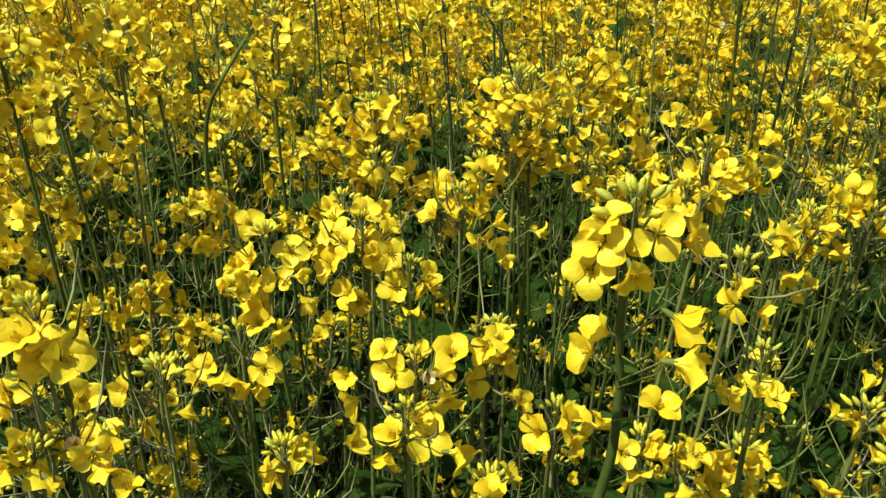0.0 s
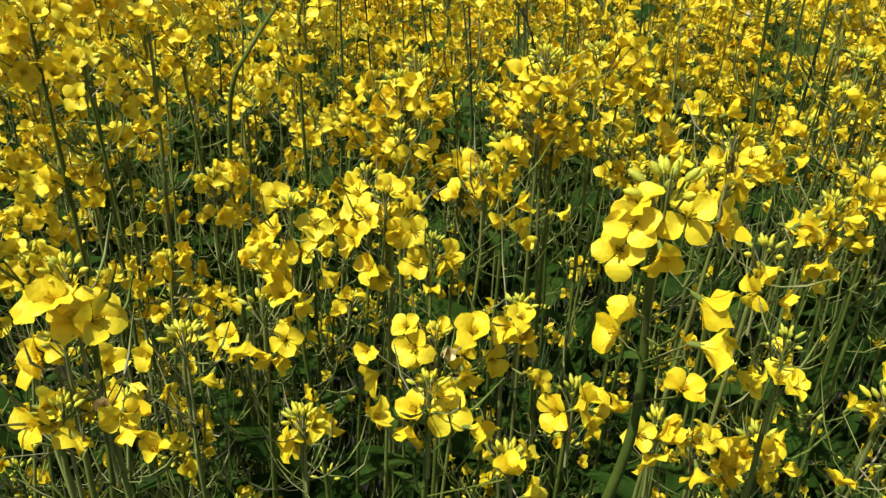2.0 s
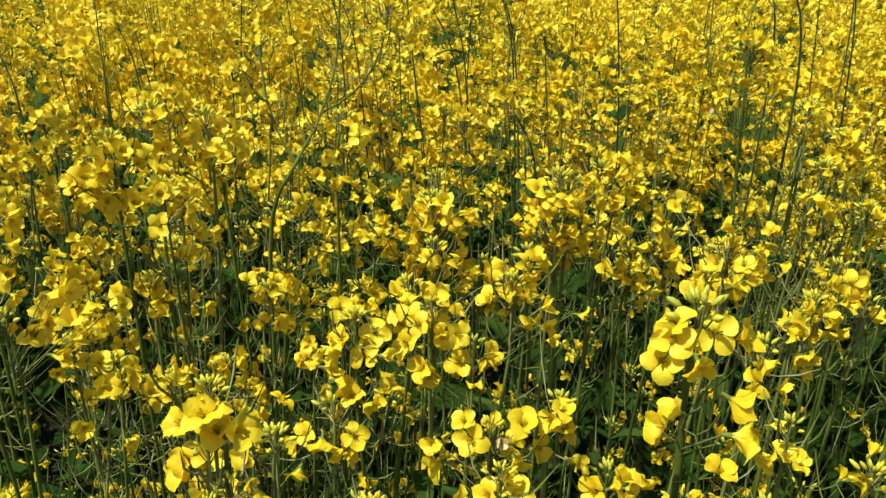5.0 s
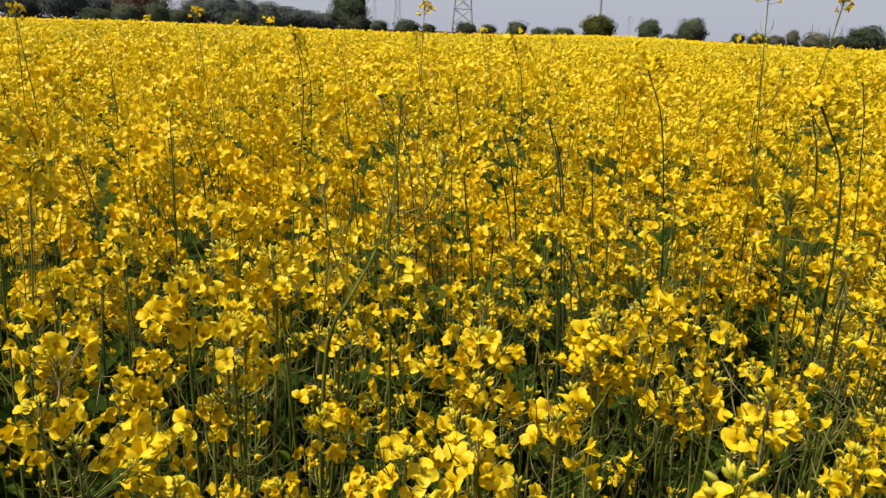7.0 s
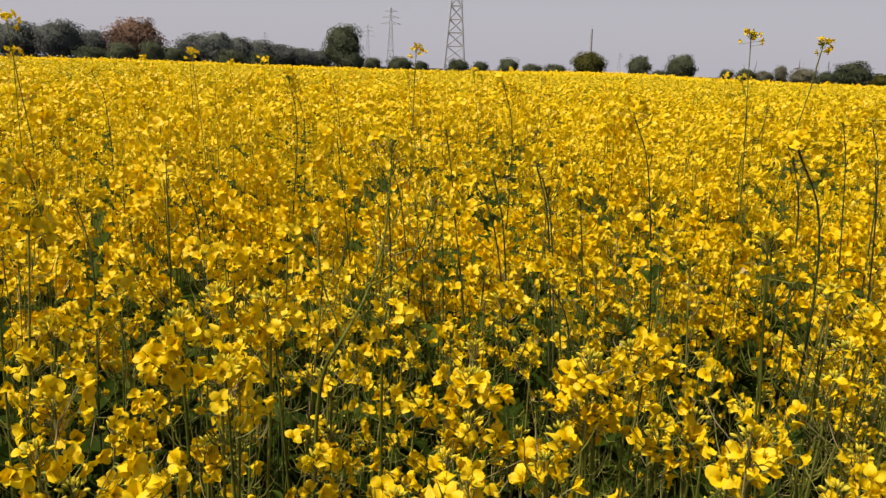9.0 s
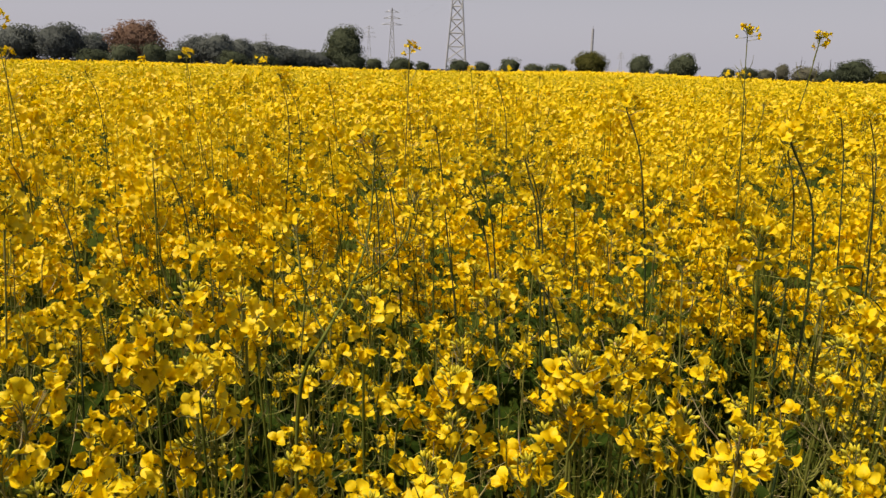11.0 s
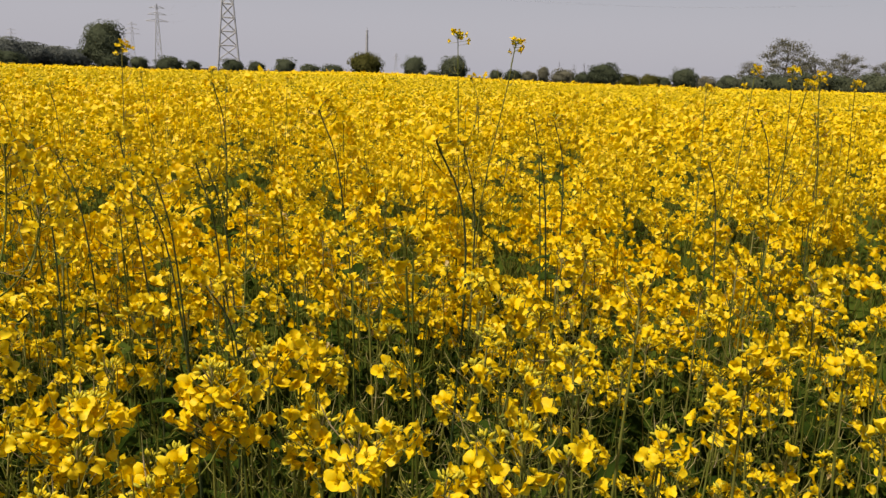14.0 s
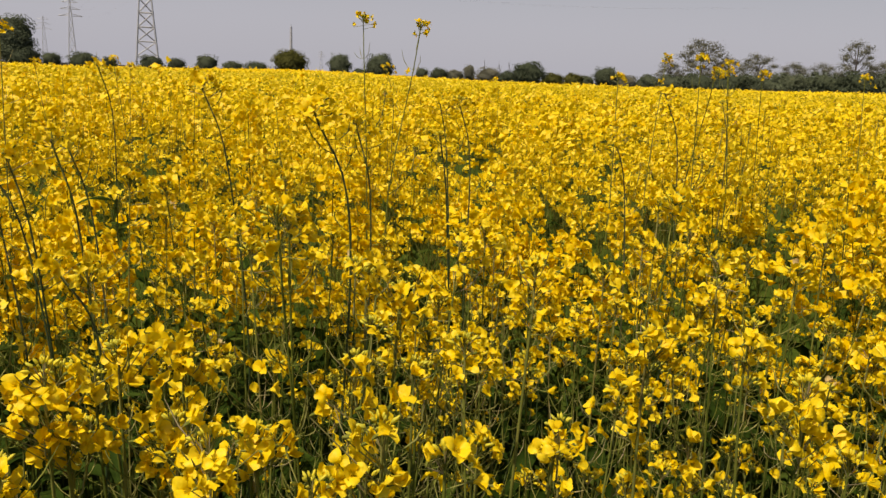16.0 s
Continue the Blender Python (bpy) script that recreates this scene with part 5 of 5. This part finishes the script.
def build_trees():
    dark, bush = "dark green broadleaved tree beyond the rapeseed field", "dark green shrub at the far edge of the field"
    pale, grey = "pale half-leafed spring tree beyond the field", "row of dark trees in the distance"
    # bearing, distance, height, width, material, label
    T = "tree"
    S = "shrub"
    rows = [
        (T, -27.6, 190, 7.6, 11, CROWN_HAZED, grey), (T, -25.2, 185, 8.2, 10, CROWN_HAZED, grey), (T, -23.4, 195, 6.6, 9, CROWN_HAZED, grey), (T, -30.5, 200, 6.5, 10, CROWN_HAZED, grey), (T, -33, 200, 7, 11, CROWN_HAZED, grey),
        (T, -20.7, 150, 8.0, 9.0, CROWN_BROWN, "round tree with brownish spring leaves beyond the field"),
        (S, -21.5, 125, 3.5, 4.5, CROWN, bush), (S, -19.7, 125, 3.9, 4.0, CROWN, bush), (S, -18.3, 130, 3.2, 4.5, CROWN, bush), (S, -23.2, 130, 2.6, 5.5, CROWN, bush),
        (T, -16.9, 210, 7.4, 9, CROWN_HAZED, grey), (T, -15.6, 205, 8.0, 9, CROWN_HAZED, grey), (T, -14.2, 215, 7.2, 9, CROWN_HAZED, grey), (T, -12.9, 230, 6.8, 10, CROWN_HAZED, grey),
        (T, -11.6, 240, 6.0, 11, CROWN_HAZED, grey), (T, -10.3, 245, 5.2, 11, CROWN_HAZED, grey), (T, -9.0, 250, 4.6, 11, CROWN_HAZED, grey),
        (S, -14.6, 135, 3.2, 5.0, CROWN, bush), (S, -12.6, 150, 3.0, 5, CROWN, bush),
        (T, -7.2, 150, 8.6, 7.4, CROWN, dark), (S, -6.7, 148, 3.4, 6.0, CROWN, bush),
        (S, -5.1, 260, 3.6, 6, CROWN, bush), (S, -3.2, 150, 3.0, 5.2, CROWN, bush), (S, -1.7, 260, 3.0, 5, CROWN, bush),
        (S, 0.9, 150, 3.0, 4.6, CROWN, bush), (S, 2.4, 220, 3.2, 5, CROWN, bush), (S, 4.35, 150, 3.5, 4.2, CROWN, bush), (S, 6.0, 210, 2.8, 6, CROWN, bush), (S, 7.6, 150, 2.6, 4.8, CROWN, bush),
        (T, 9.85, 150, 5.0, 6.4, CROWN_OLIVE, "olive-green round tree with a mast behind it"),
        (T, 13.2, 165, 5.0, 4.8, CROWN, dark), (T, 16.0, 160, 5.2, 6.0, CROWN, dark), (S, 14.6, 170, 2.2, 4, CROWN, bush),
        (S, 18.9, 220, 3.2, 4, CROWN, bush), (S, 20.1, 200, 3.2, 5, CROWN, bush), (S, 21.2, 210, 3.0, 5, CROWN_PALE, pale), (T, 22.2, 215, 4.5, 3.4, CROWN_PALE, pale), (S, 23.6, 200, 3.7, 6.5, CROWN_PALE, pale),
        (T, 26.35, 150, 4.5, 6.0, CROWN, dark), (S, 24.9, 190, 3.0, 5, CROWN, bush), (S, 28.0, 200, 2.9, 6, CROWN_OLIVE, bush),
        (S, 29.4, 180, 3.0, 5, CROWN_OLIVE, bush), (S, 30.2, 185, 2.6, 5, CROWN, bush), (T, 31.65, 170, 4.4, 5.6, CROWN, dark), (S, 33.0, 190, 2.9, 6, CROWN_PALE, pale), (S, 34.5, 160, 3.1, 5, CROWN, bush),
        (S, 36.0, 125, 2.8, 5.5, CROWN, bush), (S, 37.7, 126, 3.1, 6.5, CROWN, bush), (S, 39.6, 125, 3.3, 6.5, CROWN, bush), (S, 41.4, 127, 3.1, 6.5, CROWN, bush), (S, 43.2, 125, 3.5, 7.0, CROWN, bush), (S, 45.2, 126, 3.8, 7.0, CROWN, bush), (S, 47.2, 124, 4.0, 7.0, CROWN, bush), (S, 49.3, 125, 4.0, 7.0, CROWN, bush), (S, 51.5, 126, 4.0, 7.5, CROWN, bush),
    ]
    for i, (name, b, d, h, w, mat, label) in enumerate(rows):
        tree(name, label, b, d, h + 0.0032 * d, w * 1.06, mat, 100 + i, trunk=0.2 + h * 0.012, leaves=4200 if name == T else 2400, lobes=20 if name == T else 14, low=0.14 if name == T else 0.05)
    for i, (b, d, h, w) in enumerate(((35.9, 130, 5.6, 5.0), (37.9, 130, 9.3, 8.2), (39.6, 132, 6.6, 6.0), (41.4, 130, 7.2, 6.2), (43.6, 134, 6.0, 6.0), (45.3, 132, 6.0, 5.5), (47.1, 125, 9.2, 6.0), (48.9, 130, 6.3, 7.0), (51.5, 130, 6.5, 8.0))):
        tree("tree", pale, b, d, h, w, CROWN_PALE, 300 + i, trunk=0.2, leaves=6000, sparse=1.0, lobes=26, low=0.04, flat=0.6)
    for i, (b, h) in enumerate(((23.3, 7.6), (24.3, 6.9), (25.0, 7.4))):
        tree("tree", "bare slender upright tree far beyond the field", b, 215, h, 2.2, CROWN_PALE, 400 + i, trunk=0.14, leaves=70, sparse=1.0, lobes=8, low=0.3)


build_trees()


# ---- pylons, mast and wires ----
def bar(s, a, b, w):
    v, q = tube([a, b], [w, w], 4)
    s.add(v, q, 0)


def pylon(bearing, distance, height, base, waist, label, thick, turn=0.0):
    """A lattice tower: four legs, ring bars, crossed braces, three pairs of arms."""
    b = radians(bearing)
    root = blank("pylon")
    root.matrix_basis = Matrix.Translation((distance * math.sin(b), distance * math.cos(b), 0)) @ Matrix.Rotation(-b + turn, 4, "Z")
    tagged(root, label, "pylon", "pylons of the power line")
    levels = 11 if distance < 300 else 7

    def half(z):
        f = z / height
        return (base / 2) * (1 - f / 0.72) + (waist / 2) * (f / 0.72) if f < 0.72 else (waist / 2) * (1 - 0.7 * (f - 0.72) / 0.28)
    zs = [height * (1 - (1 - i / levels) ** 1.12) for i in range(levels + 1)]
    sides = ((1, 1), (-1, 1), (-1, -1), (1, -1))
    for sx, sy in sides:
        s = Shape()
        v, q = tube([(sx * half(z), sy * half(z), z) for z in zs], np.linspace(thick, thick * 0.6, len(zs)), 4)
        s.add(v, q, 0)
        part("leg", to_mesh("leg", s.arrays(), [STEEL], False), root)
    for k in range(4):
        (ax, ay), (bx, by) = sides[k], sides[(k + 1) % 4]
        for z0, z1 in zip(zs, zs[1:]):
            h0, h1 = half(z0), half(z1)
            for one, two in (((ax * h0, ay * h0, z0), (bx * h1, by * h1, z1)), ((bx * h0, by * h0, z0), (ax * h1, ay * h1, z1)), ((ax * h1, ay * h1, z1), (bx * h1, by * h1, z1))):
                s = Shape()
                bar(s, one, two, thick * 0.5)
                part("brace", to_mesh("brace", s.arrays(), [STEEL], False), root)
    for f, reach in ((0.74, 0.17), (0.84, 0.14), (0.94, 0.11)):
        for side in (-1, 1):
            s, z, n = Shape(), height * f, height * reach
            h = half(z)
            for y in (-h, h):
                bar(s, (side * h, y, z), (side * n, 0, z), thick * 0.55)
                bar(s, (side * h, y, z + height * 0.035), (side * n, 0, z), thick * 0.5)
            part("cross_arm", to_mesh("cross_arm", s.arrays(), [STEEL], False), root)
    return root


pylon(0.60, 260, 42, 6.6, 1.9, "grey steel lattice pylon of a power line", 0.25)
pylon(-3.87, 420, 30.5, 3.8, 1.3, "slender grey steel pylon in the distance", 0.2)
pylon(-5.44, 560, 28.5, 3.6, 1.2, "faint grey steel pylon far away", 0.12)
pylon(-12.4, 700, 26, 3.4, 1.2, "faint grey steel pylon far away", 0.11)
pylon(11.9, 620, 17, 3.0, 1.2, "faint grey steel pylon far away", 0.11)


def mast():
    b, d = radians(9.9), 200
    root = blank("mast")
    root.matrix_basis = Matrix.Translation((d * math.sin(b), d * math.cos(b), 0))
    tagged(root, "thin grey mast rising behind the olive-green tree", "mast")
    for name, pts, w in (("pole", [(0, 0, 0), (0, 0, 6), (0, 0, 11.8)], [0.42, 0.36, 0.26]), ("antenna", [(0, 0, 11.6), (0, 0, 12.4)], [0.08, 0.05])):
        s = Shape()
        v, q = tube(pts, w, 8)
        s.add(v, q, 0)
        part(name, to_mesh(name, s.arrays(), [STEEL]), root)


mast()


def wires():
    """Conductors slung from the near pylon towards the far ones and off over the field."""
    def place(b, d, z, off):
        b = radians(b)
        return np.array([d * math.sin(b) + off * math.cos(b), d * math.cos(b) - off * math.sin(b), z])
    for off, z0, z1 in ((-7.1, 31.0, 22.6), (7.1, 31.0, 22.6), (-5.9, 35.3, 25.6), (5.9, 35.3, 25.6)):
        a, c = place(0.6, 260, z0, off), place(-3.87, 420, z1, off * 0.7)
        e = place(40.0, 330, z0, off)
        for p, o in ((a, c), (a, e)):
            s = Shape()
            line = bow(p, (p + o) / 2 - np.array([0, 0, 9.0]), o, 14)
            v, q = tube(line, 0.011, 3)
            s.add(v, q, 0)
            tagged(new("power_line", to_mesh("power_line", s.arrays(), [STEEL])), "thin sagging power line between pylons", "cable", "power lines")


wires()
